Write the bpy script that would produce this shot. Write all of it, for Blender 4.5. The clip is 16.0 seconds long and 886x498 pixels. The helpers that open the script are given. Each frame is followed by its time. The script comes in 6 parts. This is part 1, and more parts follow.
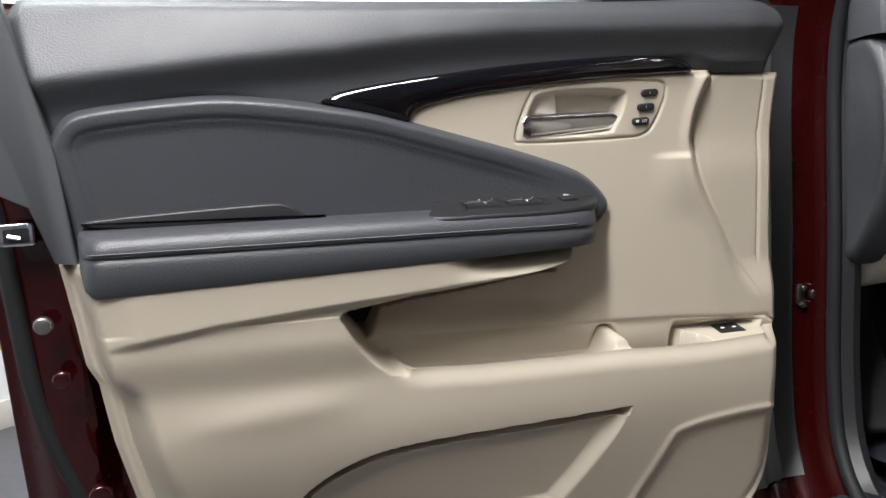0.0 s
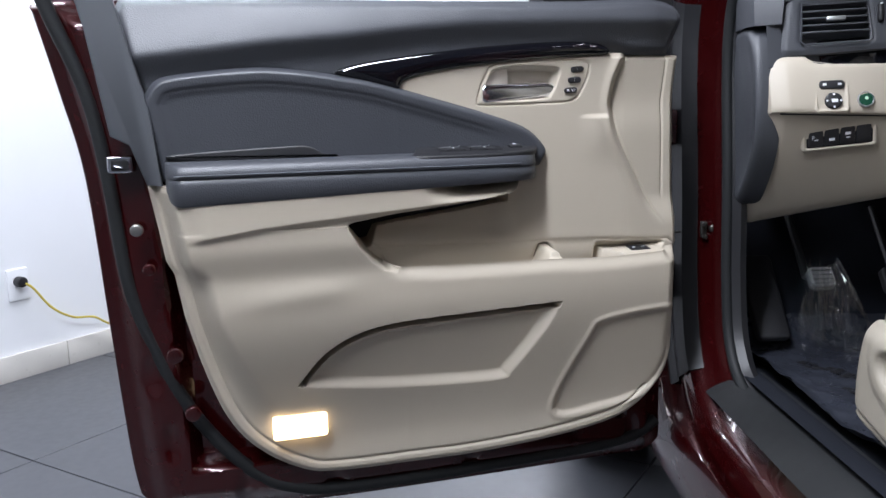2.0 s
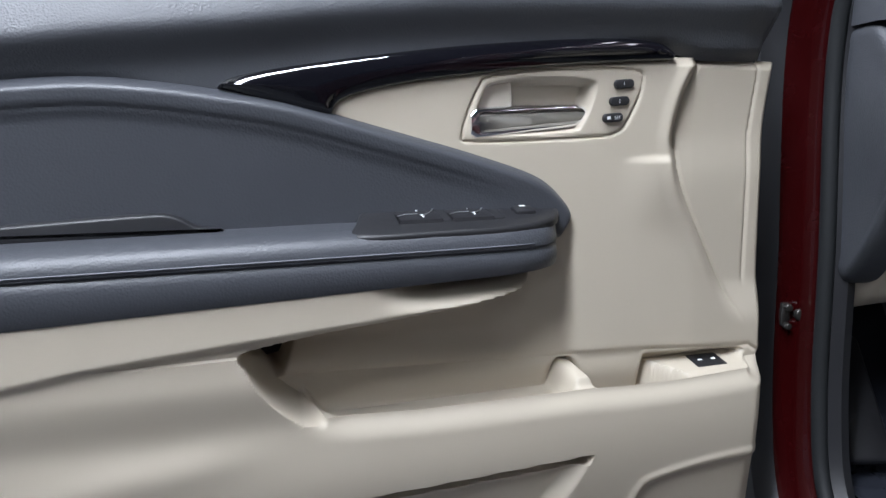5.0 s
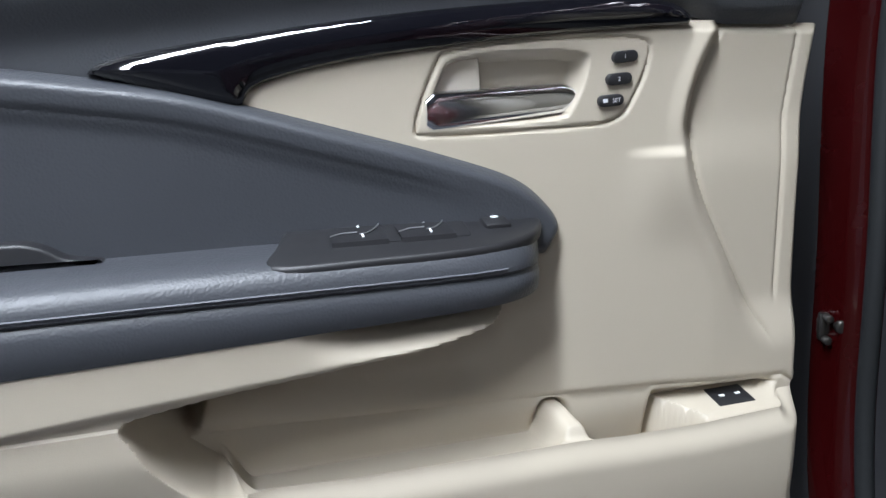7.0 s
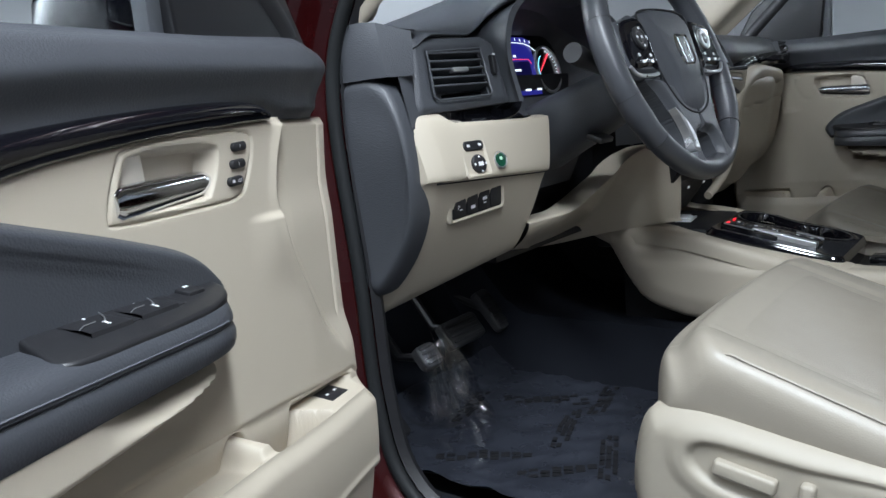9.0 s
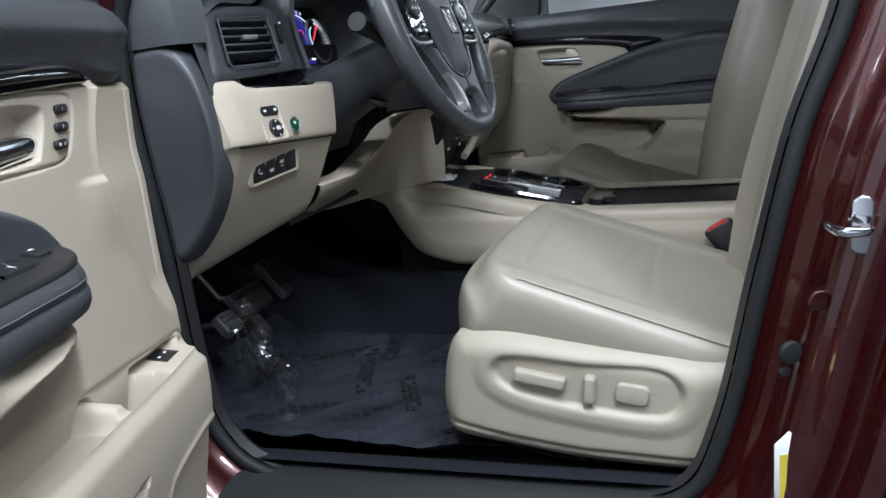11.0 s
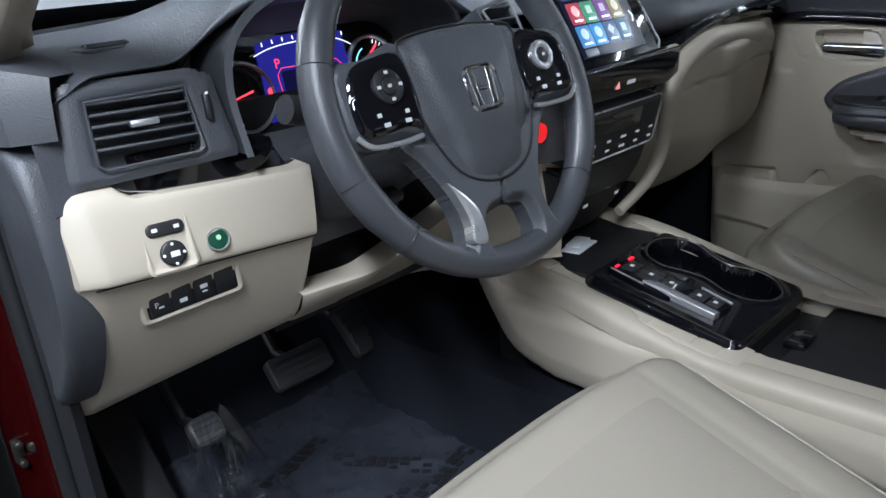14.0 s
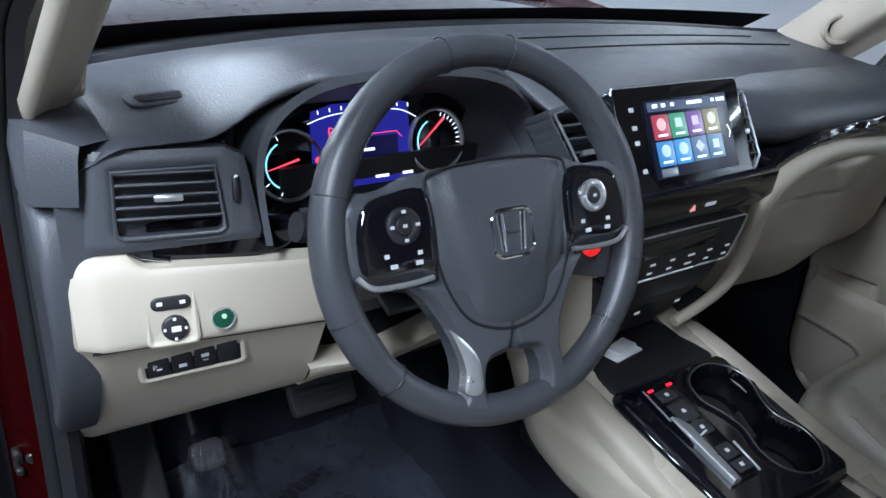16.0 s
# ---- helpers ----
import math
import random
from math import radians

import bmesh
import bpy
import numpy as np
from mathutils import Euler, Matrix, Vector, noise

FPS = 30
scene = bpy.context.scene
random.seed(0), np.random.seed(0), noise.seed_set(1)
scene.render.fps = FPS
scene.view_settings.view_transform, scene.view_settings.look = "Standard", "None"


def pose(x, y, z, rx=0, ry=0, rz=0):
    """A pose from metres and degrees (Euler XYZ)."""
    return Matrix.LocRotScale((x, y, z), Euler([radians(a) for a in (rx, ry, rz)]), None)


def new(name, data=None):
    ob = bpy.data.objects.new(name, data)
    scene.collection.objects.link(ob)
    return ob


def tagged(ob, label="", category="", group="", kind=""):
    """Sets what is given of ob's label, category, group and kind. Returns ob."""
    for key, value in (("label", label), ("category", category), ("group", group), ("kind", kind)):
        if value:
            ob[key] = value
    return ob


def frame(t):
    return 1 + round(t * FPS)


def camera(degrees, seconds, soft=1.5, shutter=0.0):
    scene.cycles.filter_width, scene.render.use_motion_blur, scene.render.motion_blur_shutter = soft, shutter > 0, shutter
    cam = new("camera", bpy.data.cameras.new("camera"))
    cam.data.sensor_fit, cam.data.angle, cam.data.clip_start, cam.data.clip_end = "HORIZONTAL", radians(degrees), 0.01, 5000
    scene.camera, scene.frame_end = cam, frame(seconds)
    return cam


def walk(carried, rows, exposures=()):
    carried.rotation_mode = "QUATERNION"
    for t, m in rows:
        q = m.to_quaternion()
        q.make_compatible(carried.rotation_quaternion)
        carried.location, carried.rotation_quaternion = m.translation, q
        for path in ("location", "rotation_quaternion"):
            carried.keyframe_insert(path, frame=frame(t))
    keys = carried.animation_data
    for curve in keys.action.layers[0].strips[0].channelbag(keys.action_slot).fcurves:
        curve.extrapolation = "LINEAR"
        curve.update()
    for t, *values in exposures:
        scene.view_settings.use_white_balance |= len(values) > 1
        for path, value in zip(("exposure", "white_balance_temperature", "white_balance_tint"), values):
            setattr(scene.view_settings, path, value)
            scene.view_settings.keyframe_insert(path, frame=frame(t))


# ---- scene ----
cam = camera(58.3, 16.0)
METRES, EYE, TILT, LEAN, TURN = 2.75, 1.0, -8.5, 2.3, 0.0
ROWS = [
    (0.0, 0.0, 0.0, 0.0, -0.0, 0.0, 0.0),
    (0.5, -0.0131, -0.0439, -0.0115, 0.02, -0.24, -1.6),
    (1.0, -0.0038, -0.0881, -0.0222, 0.8, -0.34, -2.31),
    (1.5, 0.0046, -0.122, -0.03, 2.34, -0.69, -2.76),
    (2.0, 0.0135, -0.1288, -0.0336, 0.15, -0.77, -0.5),
    (2.5, 0.0132, -0.1276, -0.0335, 0.19, -0.95, 0.31),
    (3.0, 0.0121, -0.1253, -0.0335, 0.21, -1.11, 0.4),
    (3.5, 0.0131, -0.1115, -0.0291, 0.0, -1.42, -0.69),
    (4.0, 0.0002, -0.0512, -0.0129, -0.29, -1.64, -1.19),
    (4.5, 0.0044, 0.0131, 0.0085, -2.83, -1.83, -1.13),
    (7.0, 0.034, 0.1242, 0.0362, -1.52, -5.34, -0.1),
    (7.5, 0.0202, 0.1211, 0.0415, -2.67, -5.44, -0.84),
    (8.0, -0.0216, 0.126, 0.0392, -18.79, -1.95, 6.52),
    (8.5, -0.069, 0.1191, 0.03, -34.87, -1.96, 7.07),
    (9.0, -0.1003, 0.1201, 0.0361, -52.33, -3.28, 10.28),
    (9.5, -0.1319, 0.1419, 0.0385, -67.0, -5.54, 13.16),
    (10.0, -0.1511, 0.1415, 0.033, -71.25, -7.41, 12.81),
    (12.5, -0.1215, 0.1378, 0.0325, -72.68, -8.95, 13.08),
    (13.0, -0.0508, 0.0951, 0.0403, -64.79, -9.58, 11.91),
    (13.5, 0.0356, 0.0692, 0.0661, -51.14, -10.06, 10.27),
    (14.0, 0.1154, 0.0676, 0.1058, -45.63, -12.5, 8.87),
    (14.5, 0.1596, 0.0656, 0.1452, -38.67, -14.52, 4.52),
    (15.0, 0.1693, 0.0645, 0.1637, -34.45, -16.2, 2.24),
    (15.5, 0.172, 0.0643, 0.1697, -33.91, -17.1, -0.78),
    (16.0, 0.1699, 0.0637, 0.1712, -34.9, -15.82, -1.09),
]
walk(cam, [(t, pose(0, 0, EYE, TILT, LEAN, TURN) @ pose(METRES * x, METRES * y, METRES * z, 90 + pitch, roll, yaw)) for t, x, y, z, yaw, pitch, roll in ROWS],
     exposures=[(0.0, -0.18, 7350, 16), (1.5, -0.30, 6700, 17), (3.0, -0.27, 6350, 18), (4.5, -0.24, 6400, 16), (7.0, -0.10, 6450, 13), (9.0, -0.25, 6400, 11), (12.5, -0.32, 6400, 13), (14.0, -0.08, 6250, 13), (15.0, 0.04, 6050, 12), (16.0, -0.02, 5950, 11)])

# ---- world and lights: a closed white photo bay lit by ceiling tubes ----
world = bpy.data.worlds.new("world")
scene.world = world
world.use_nodes = True
world.node_tree.nodes["Background"].inputs[0].default_value = (0.75, 0.85, 1.0, 1)
world.node_tree.nodes["Background"].inputs[1].default_value = 0.15
scene.view_settings.exposure = 0.0

ROOM = Matrix.Rotation(radians(-31.2), 4, "Z")      # the bay stands askew to the car
ROOM_X0, ROOM_X1, ROOM_Y0, ROOM_Y1, ROOM_H = -2.81, 6.6, -5.2, 8.0, 2.8


def ceiling_lamp(x, y, length, width, watts):
    data = bpy.data.lights.new("tube_light", "AREA")
    data.shape, data.size, data.size_y = "RECTANGLE", width, length
    data.energy, data.color = watts, (0.83, 0.92, 1.0)
    ob = new("tube_light", data)
    ob.matrix_world = ROOM @ pose(x, y, ROOM_H - 0.09)
    return ob


LAMPS = [(-0.30, -0.50, 180), (0.9, -3.4, 32), (-1.9, 1.3, 92), (-2.2, 4.4, 125), (2.6, 6.4, 35), (5.6, -2.6, 110), (5.6, 2.4, 115)]
for lx, ly, watts in LAMPS:
    ceiling_lamp(lx, ly, 2.4, 0.16, watts)

# ---- materials ----
def material(name, color, rough=0.5, metal=0.0, coat=0.0, bump=0.0, scale=800.0, vary=0.06, kind="noise", spec=0.5, sheen=0.0, rvary=0.08):
    m = bpy.data.materials.new(name)
    m.use_nodes = True
    nt = m.node_tree
    b = nt.nodes["Principled BSDF"]
    b.inputs["Roughness"].default_value = rough
    b.inputs["Metallic"].default_value = metal
    b.inputs["Coat Weight"].default_value = coat
    b.inputs["Coat Roughness"].default_value = 0.03
    b.inputs["Specular IOR Level"].default_value = spec
    b.inputs["Sheen Weight"].default_value = sheen
    tc = nt.nodes.new("ShaderNodeTexCoord")
    big = nt.nodes.new("ShaderNodeTexNoise")
    big.inputs["Scale"].default_value, big.inputs["Detail"].default_value = 7.0, 5.0
    nt.links.new(tc.outputs["Object"], big.inputs["Vector"])
    mix = nt.nodes.new("ShaderNodeMix")
    mix.data_type = "RGBA"
    mix.inputs["A"].default_value = (*[c * (1 - vary) for c in color], 1)
    mix.inputs["B"].default_value = (*[min(1, c * (1 + vary)) for c in color], 1)
    nt.links.new(big.outputs["Fac"], mix.inputs["Factor"])
    nt.links.new(mix.outputs["Result"], b.inputs["Base Color"])
    rr = nt.nodes.new("ShaderNodeMapRange")
    rr.inputs["To Min"].default_value, rr.inputs["To Max"].default_value = max(0.02, rough - rvary), min(1, rough + rvary)
    fine = nt.nodes.new("ShaderNodeTexNoise")
    fine.inputs["Scale"].default_value, fine.inputs["Detail"].default_value = 35.0, 4.0
    nt.links.new(tc.outputs["Object"], fine.inputs["Vector"])
    nt.links.new(fine.outputs["Fac"], rr.inputs["Value"])
    nt.links.new(rr.outputs["Result"], b.inputs["Roughness"])
    if bump:
        if kind == "leather":
            tex = nt.nodes.new("ShaderNodeTexVoronoi")
            tex.feature = "SMOOTH_F1"
            out = tex.outputs["Distance"]
        else:
            tex = nt.nodes.new("ShaderNodeTexNoise")
            tex.inputs["Detail"].default_value = 3.0
            out = tex.outputs["Fac"]
        tex.inputs["Scale"].default_value = scale
        nt.links.new(tc.outputs["Object"], tex.inputs["Vector"])
        bp = nt.nodes.new("ShaderNodeBump")
        bp.inputs["Strength"].default_value, bp.inputs["Distance"].default_value = bump, 0.0015
        nt.links.new(out, bp.inputs["Height"])
        nt.links.new(bp.outputs["Normal"], b.inputs["Normal"])
    return m


def glow(name, color, strength):
    m = bpy.data.materials.new(name)
    m.use_nodes = True
    b = m.node_tree.nodes["Principled BSDF"]
    b.inputs["Base Color"].default_value = (*[c * 0.3 for c in color], 1)
    b.inputs["Emission Color"].default_value = (*color, 1)
    b.inputs["Emission Strength"].default_value = strength
    b.inputs["Roughness"].default_value = 0.3
    return m


def glass(name, color):
    m = bpy.data.materials.new(name)
    m.use_nodes = True
    b = m.node_tree.nodes["Principled BSDF"]
    b.inputs["Base Color"].default_value = (*color, 1)
    b.inputs["Transmission Weight"].default_value = 1.0
    b.inputs["Roughness"].default_value = 0.0
    b.inputs["IOR"].default_value = 1.02
    return m


BEIGE = material("beige_plastic", (0.465, 0.410, 0.328), 0.5, bump=0.12, scale=1400, vary=0.03)
BEIGE_SOFT = material("beige_leather", (0.285, 0.254, 0.208), 0.40, bump=0.09, scale=520, vary=0.05, kind="leather")
CHARCOAL = material("charcoal_soft_plastic", (0.054, 0.057, 0.065), 0.46, bump=0.28, scale=520, vary=0.08, kind="leather")
LEATHER = material("charcoal_leather", (0.046, 0.049, 0.057), 0.44, bump=0.22, scale=480, vary=0.08, kind="leather")
BEIGE_SEAT = material("beige_seat_plastic", (0.335, 0.300, 0.243), 0.48, bump=0.12, scale=1400, vary=0.03)
BLACK = material("black_plastic", (0.014, 0.014, 0.016), 0.45, bump=0.1, scale=900)
PIANO = material("gloss_black_lacquer", (0.004, 0.004, 0.006), 0.06, coat=0.6, rvary=0.02)
RED = material("dark_red_car_paint", (0.037, 0.0013, 0.0018), 0.26, metal=0.4, coat=1.0, vary=0.10, rvary=0.05, bump=0.015, scale=25)
CHROME = material("chrome", (0.72, 0.74, 0.78), 0.08, metal=1.0, rvary=0.03)
SATIN = material("satin_silver", (0.66, 0.67, 0.69), 0.30, metal=0.85)
THREAD = material("grey_thread", (0.075, 0.08, 0.095), 0.6)
STEEL = material("zinc_steel", (0.35, 0.34, 0.32), 0.4, metal=1.0, vary=0.15)
RUBBER = material("black_rubber", (0.011, 0.012, 0.013), 0.62, spec=0.35, bump=0.15, scale=700)
CARPET = material("black_carpet", (0.016, 0.018, 0.024), 0.95, bump=1.0, scale=900, vary=0.3, spec=0.1)
MATPAPER = material("dark_protective_mat_film", (0.028, 0.031, 0.041), 0.30, bump=0.22, scale=22, vary=0.35, rvary=0.15)
WHITE = material("white_wall_paint", (0.83, 0.84, 0.86), 0.7, bump=0.05, scale=120, vary=0.02)
MARBLE = material("cream_marble", (0.68, 0.65, 0.60), 0.3, vary=0.12)
CEILING = material("dark_grey_ceiling_paint", (0.11, 0.115, 0.125), 0.8, bump=0.05, scale=120, vary=0.03)
TILE = material("grey_floor_tile", (0.062, 0.065, 0.073), 0.34, vary=0.12, rvary=0.08)
GROUT = material("dark_grout", (0.03, 0.03, 0.033), 0.9)
TINTED = glass("privacy_glass", (0.10, 0.11, 0.12))
INSERT = material("perforated_beige_leather", (0.266, 0.237, 0.195), 0.46, bump=0.16, scale=420, vary=0.05, kind="leather")
YELLOW = material("yellow_cable_sheath", (0.55, 0.43, 0.05), 0.45)
MARK = glow("white_print", (0.8, 0.85, 0.9), 0.35)
INK = material("white_ink", (0.75, 0.76, 0.78), 0.5)
# print colour that also stands for the deep shade in slots and wells
INK_AND_SHADE = material("dark_ink_and_shade", (0.004, 0.004, 0.006), 0.7)
GLASS = glass("window_glass", (0.93, 0.97, 0.96))
MIRROR = material("mirror_glass", (0.85, 0.88, 0.9), 0.02, metal=1.0, rvary=0.005, vary=0.0)
LAMPGLOW = glow("warm_lamp_lens", (1.0, 0.78, 0.46), 5.0)
REDGLOW = glow("red_indicator", (1.0, 0.012, 0.03), 3.0)
GREY = material("grey_door_frame_trim", (0.075, 0.08, 0.09), 0.55, bump=0.1, scale=900)

# ---- mesh tools ----
def part(name, bm, mat, parent=None, label="", smooth=True):
    me = bm
    if isinstance(bm, bmesh.types.BMesh):
        me = bpy.data.meshes.new(name)
        bmesh.ops.recalc_face_normals(bm, faces=bm.faces)
        bm.to_mesh(me)
        bm.free()
    for m in (mat if isinstance(mat, (list, tuple)) else [mat]):
        if m.name not in me.materials:
            me.materials.append(m)
    if smooth:
        me.polygons.foreach_set("use_smooth", [True] * len(me.polygons))
        me.set_sharp_from_angle(angle=radians(38))
    ob = new(name, me)
    if parent:
        ob.parent = parent
    if label:
        ob["label"] = label
    return ob


def thing(name, label, category, m=None, group="", kind=""):
    ob = new(name)
    ob.empty_display_size = 0.05
    if m is not None:
        ob.matrix_world = m
    return tagged(ob, label, category, group, kind)


def spline(pts, n=8, closed=False):
    """A smooth curve through the points, n steps between each two."""
    p = [np.array(q, float) for q in pts]
    out, k = [], len(p)
    for i in range(k if closed else k - 1):
        a, b, c, d = (p[(i + j) % k] if closed else p[min(max(i + j, 0), k - 1)] for j in (-1, 0, 1, 2))
        for s in np.arange(n) / n:
            out.append(0.5 * (2 * b + (c - a) * s + (2 * a - 5 * b + 4 * c - d) * s ** 2 + (3 * b - a - 3 * c + d) * s ** 3))
    if not closed:
        out.append(p[-1])
    return np.array(out)


def smooth01(x):
    x = np.clip(x, 0, 1)
    return x * x * (3 - 2 * x)


def edge_distance(P, poly, closed=True):
    """Distance of the points P from the polyline, and the nearest points on it."""
    poly = np.asarray(poly, float)
    best, near = np.full(len(P), 1e9), np.zeros((len(P), 2))
    for i in range(len(poly) if closed else len(poly) - 1):
        a, b = poly[i], poly[(i + 1) % len(poly)]
        d = b - a
        s = np.clip(((P - a) @ d) / max(d @ d, 1e-12), 0, 1)
        q = a + s[:, None] * d
        r = np.hypot(*(P - q).T)
        m = r < best
        best[m], near[m] = r[m], q[m]
    return best, near


def inside(P, poly):
    poly = np.asarray(poly, float)
    x, y = P.T
    odd = np.zeros(len(P), bool)
    for i in range(len(poly)):
        (ax, ay), (bx, by) = poly[i], poly[(i + 1) % len(poly)]
        if ay == by:
            continue
        odd ^= ((ay > y) != (by > y)) & (x < (bx - ax) * (y - ay) / (by - ay) + ax)
    return odd


def signed(P, poly):
    """Distance inside the outline, negative outside it."""
    d, _ = edge_distance(P, poly)
    return np.where(inside(P, poly), d, -d)


def relief(outline, height, res=0.004, depth=0.02, hole=None):
    """A moulded sheet: outline in (u, v), height(P, d) towards -y over it (d: distance from its edge; a pair adds a slide in v), with a skirt turned back by depth."""
    poly = np.asarray(outline, float)
    lo, hi = poly.min(0) - res, poly.max(0) + res
    us, vs = np.arange(lo[0], hi[0] + res, res), np.arange(lo[1], hi[1] + res, res)
    U, V = np.meshgrid(us, vs)
    P = np.stack([U.ravel(), V.ravel()], 1)
    d, near = edge_distance(P, poly)
    ins = inside(P, poly)
    if hole is not None:
        dh, nh = edge_distance(P, hole)
        inh = inside(P, hole)
        use = (dh < d) | inh
        near[use], d = nh[use], np.minimum(d, dh)
        ins &= ~inh
    w, h = len(us), len(vs)
    I = np.arange(w * h).reshape(h, w)
    quads = np.stack([I[:-1, :-1].ravel(), I[:-1, 1:].ravel(), I[1:, 1:].ravel(), I[1:, :-1].ravel()], 1)
    quads = quads[ins[quads].sum(1) >= 2]
    P = np.where(ins[:, None], P, near)
    hh = height(P, np.where(ins, d, 0.0))
    if isinstance(hh, tuple):
        hh, slide = hh
        P = P + np.stack([np.zeros(len(P)), slide], 1)
    used = np.unique(quads)
    re = np.full(w * h, -1)
    re[used] = np.arange(len(used))
    quads = re[quads]
    co = np.stack([P[used, 0], -np.asarray(hh)[used] if np.ndim(hh) else np.full(len(used), -hh), P[used, 1]], 1)
    # skirt along the open edge
    e = np.concatenate([quads[:, [0, 1]], quads[:, [1, 2]], quads[:, [2, 3]], quads[:, [3, 0]]])
    key = np.sort(e, 1)
    _, first, count = np.unique(key, axis=0, return_index=True, return_counts=True)
    rim = e[first[count == 1]]
    verts = np.unique(rim)
    back = np.full(len(co), -1)
    back[verts] = np.arange(len(verts)) + len(co)
    cb = co[verts].copy()
    cb[:, 1] += depth
    skirt = np.stack([rim[:, 1], rim[:, 0], back[rim[:, 0]], back[rim[:, 1]]], 1)
    me = bpy.data.meshes.new("relief")
    me.from_pydata(np.concatenate([co, cb]).tolist(), [], np.concatenate([quads, skirt]).tolist())
    me.update()
    return me


def loft(rows, closed=False, caps=False, ring=False):
    """A sheet through rows of points; closed joins each row's ends, ring joins the last row to the first."""
    rows = [[tuple(map(float, p)) for p in r] for r in rows]
    n, k = len(rows[0]), len(rows)
    co = [p for r in rows for p in r]
    faces = []
    for i in range(k if ring else k - 1):
        a, b = i * n, ((i + 1) % k) * n
        for j in range(n if closed else n - 1):
            j2 = (j + 1) % n
            faces.append((a + j, a + j2, b + j2, b + j))
    if caps:
        faces.append(tuple(range(n))[::-1])
        faces.append(tuple(range((k - 1) * n, k * n)))
    bm = bmesh.new()
    vs = [bm.verts.new(p) for p in co]
    for f in faces:
        try:
            bm.faces.new([vs[i] for i in f])
        except ValueError:
            pass
    bmesh.ops.remove_doubles(bm, verts=bm.verts, dist=1e-6)
    return bm


def tube(path, r, n=10, closed=False):
    """A round tube along the path; r may be a list."""
    path = [Vector(p) for p in path]
    k = len(path)
    rr = r if hasattr(r, "__len__") else [r] * k
    rows, side = [], None
    for i, p in enumerate(path):
        t = (path[(i + 1) % k if closed else min(i + 1, k - 1)] - path[i - 1 if (closed or i) else 0]).normalized()
        if side is None:
            side = t.cross(Vector((0.31, 0.17, 0.93))).normalized()
        side = (side - t * side.dot(t)).normalized()
        up = t.cross(side)
        rows.append([p + (side * math.cos(a) + up * math.sin(a)) * rr[i] for a in np.arange(n) * 2 * math.pi / n])
    return loft(rows, closed=True, caps=not closed, ring=closed)


def block(sx, sy, sz, bevel=0.003, seg=2, m=None):
    """A box with rounded edges about its centre."""
    bm = bmesh.new()
    bmesh.ops.create_cube(bm, size=1)
    bmesh.ops.scale(bm, vec=(sx, sy, sz), verts=bm.verts)
    if bevel:
        bmesh.ops.bevel(bm, geom=bm.edges[:], offset=min(bevel, min(sx, sy, sz) * 0.45), segments=seg, affect="EDGES", profile=0.5)
    if m is not None:
        bmesh.ops.transform(bm, matrix=m, verts=bm.verts)
    return bm


def slab(outline, thick, bevel=0.003, seg=3, m=None):
    """A plate with this (u, v) outline, its face towards -y rounded off, its back at y = 0."""
    poly = np.asarray(outline, float)
    if sum(poly[i - 1][0] * poly[i][1] - poly[i][0] * poly[i - 1][1] for i in range(len(poly))) < 0:
        poly = poly[::-1]
    t = np.roll(poly, -1, 0) - np.roll(poly, 1, 0)
    t /= np.maximum(np.hypot(*t.T), 1e-9)[:, None]
    nrm = np.stack([-t[:, 1], t[:, 0]], 1)
    rows = [[(p[0], 0, p[1]) for p in poly]]
    for i in range(seg + 1):
        a = i / seg * math.pi / 2
        q = poly + nrm * bevel * (1 - math.cos(a))
        rows.append([(p[0], -(thick - bevel + bevel * math.sin(a)), p[1]) for p in q])
    bm = loft(rows, closed=True, caps=True)
    if m is not None:
        bmesh.ops.transform(bm, matrix=m, verts=bm.verts)
    return bm


def disc(r, thick, bevel=0.002, n=32, m=None):
    """A round button, its face towards -y."""
    return slab([(r * math.cos(a), r * math.sin(a)) for a in np.arange(n) * 2 * math.pi / n], thick, bevel, 3, m)


def ring_of(r0, r1, thick, n=40, m=None):
    """A flat ring about the y axis with a rounded face."""
    prof = [(r0, 0), (r0, -thick * 0.7), (r0 + (r1 - r0) * 0.3, -thick), (r1 - (r1 - r0) * 0.3, -thick), (r1, -thick * 0.7), (r1, 0)]
    bm = loft([[(r * math.cos(a), y, r * math.sin(a)) for r, y in prof] for a in np.arange(n) * 2 * math.pi / n], closed=True, ring=True)
    if m is not None:
        bmesh.ops.transform(bm, matrix=m, verts=bm.verts)
    return bm


def rounded(w, h, r, n=6):
    """The outline of a rounded rectangle about the origin."""
    out = []
    for cx, cy, a0 in ((w / 2 - r, h / 2 - r, 0), (-w / 2 + r, h / 2 - r, 90), (-w / 2 + r, -h / 2 + r, 180), (w / 2 - r, -h / 2 + r, 270)):
        for i in range(n + 1):
            a = radians(a0 + 90 * i / n)
            out.append((cx + r * math.cos(a), cy + r * math.sin(a)))
    return out


def merged(*bms):
    """Several pieces of one and the same part in one mesh."""
    out = bmesh.new()
    for b in bms:
        me = bpy.data.meshes.new("tmp")
        b.to_mesh(me)
        b.free()
        out.from_mesh(me)
        bpy.data.meshes.remove(me)
    return out


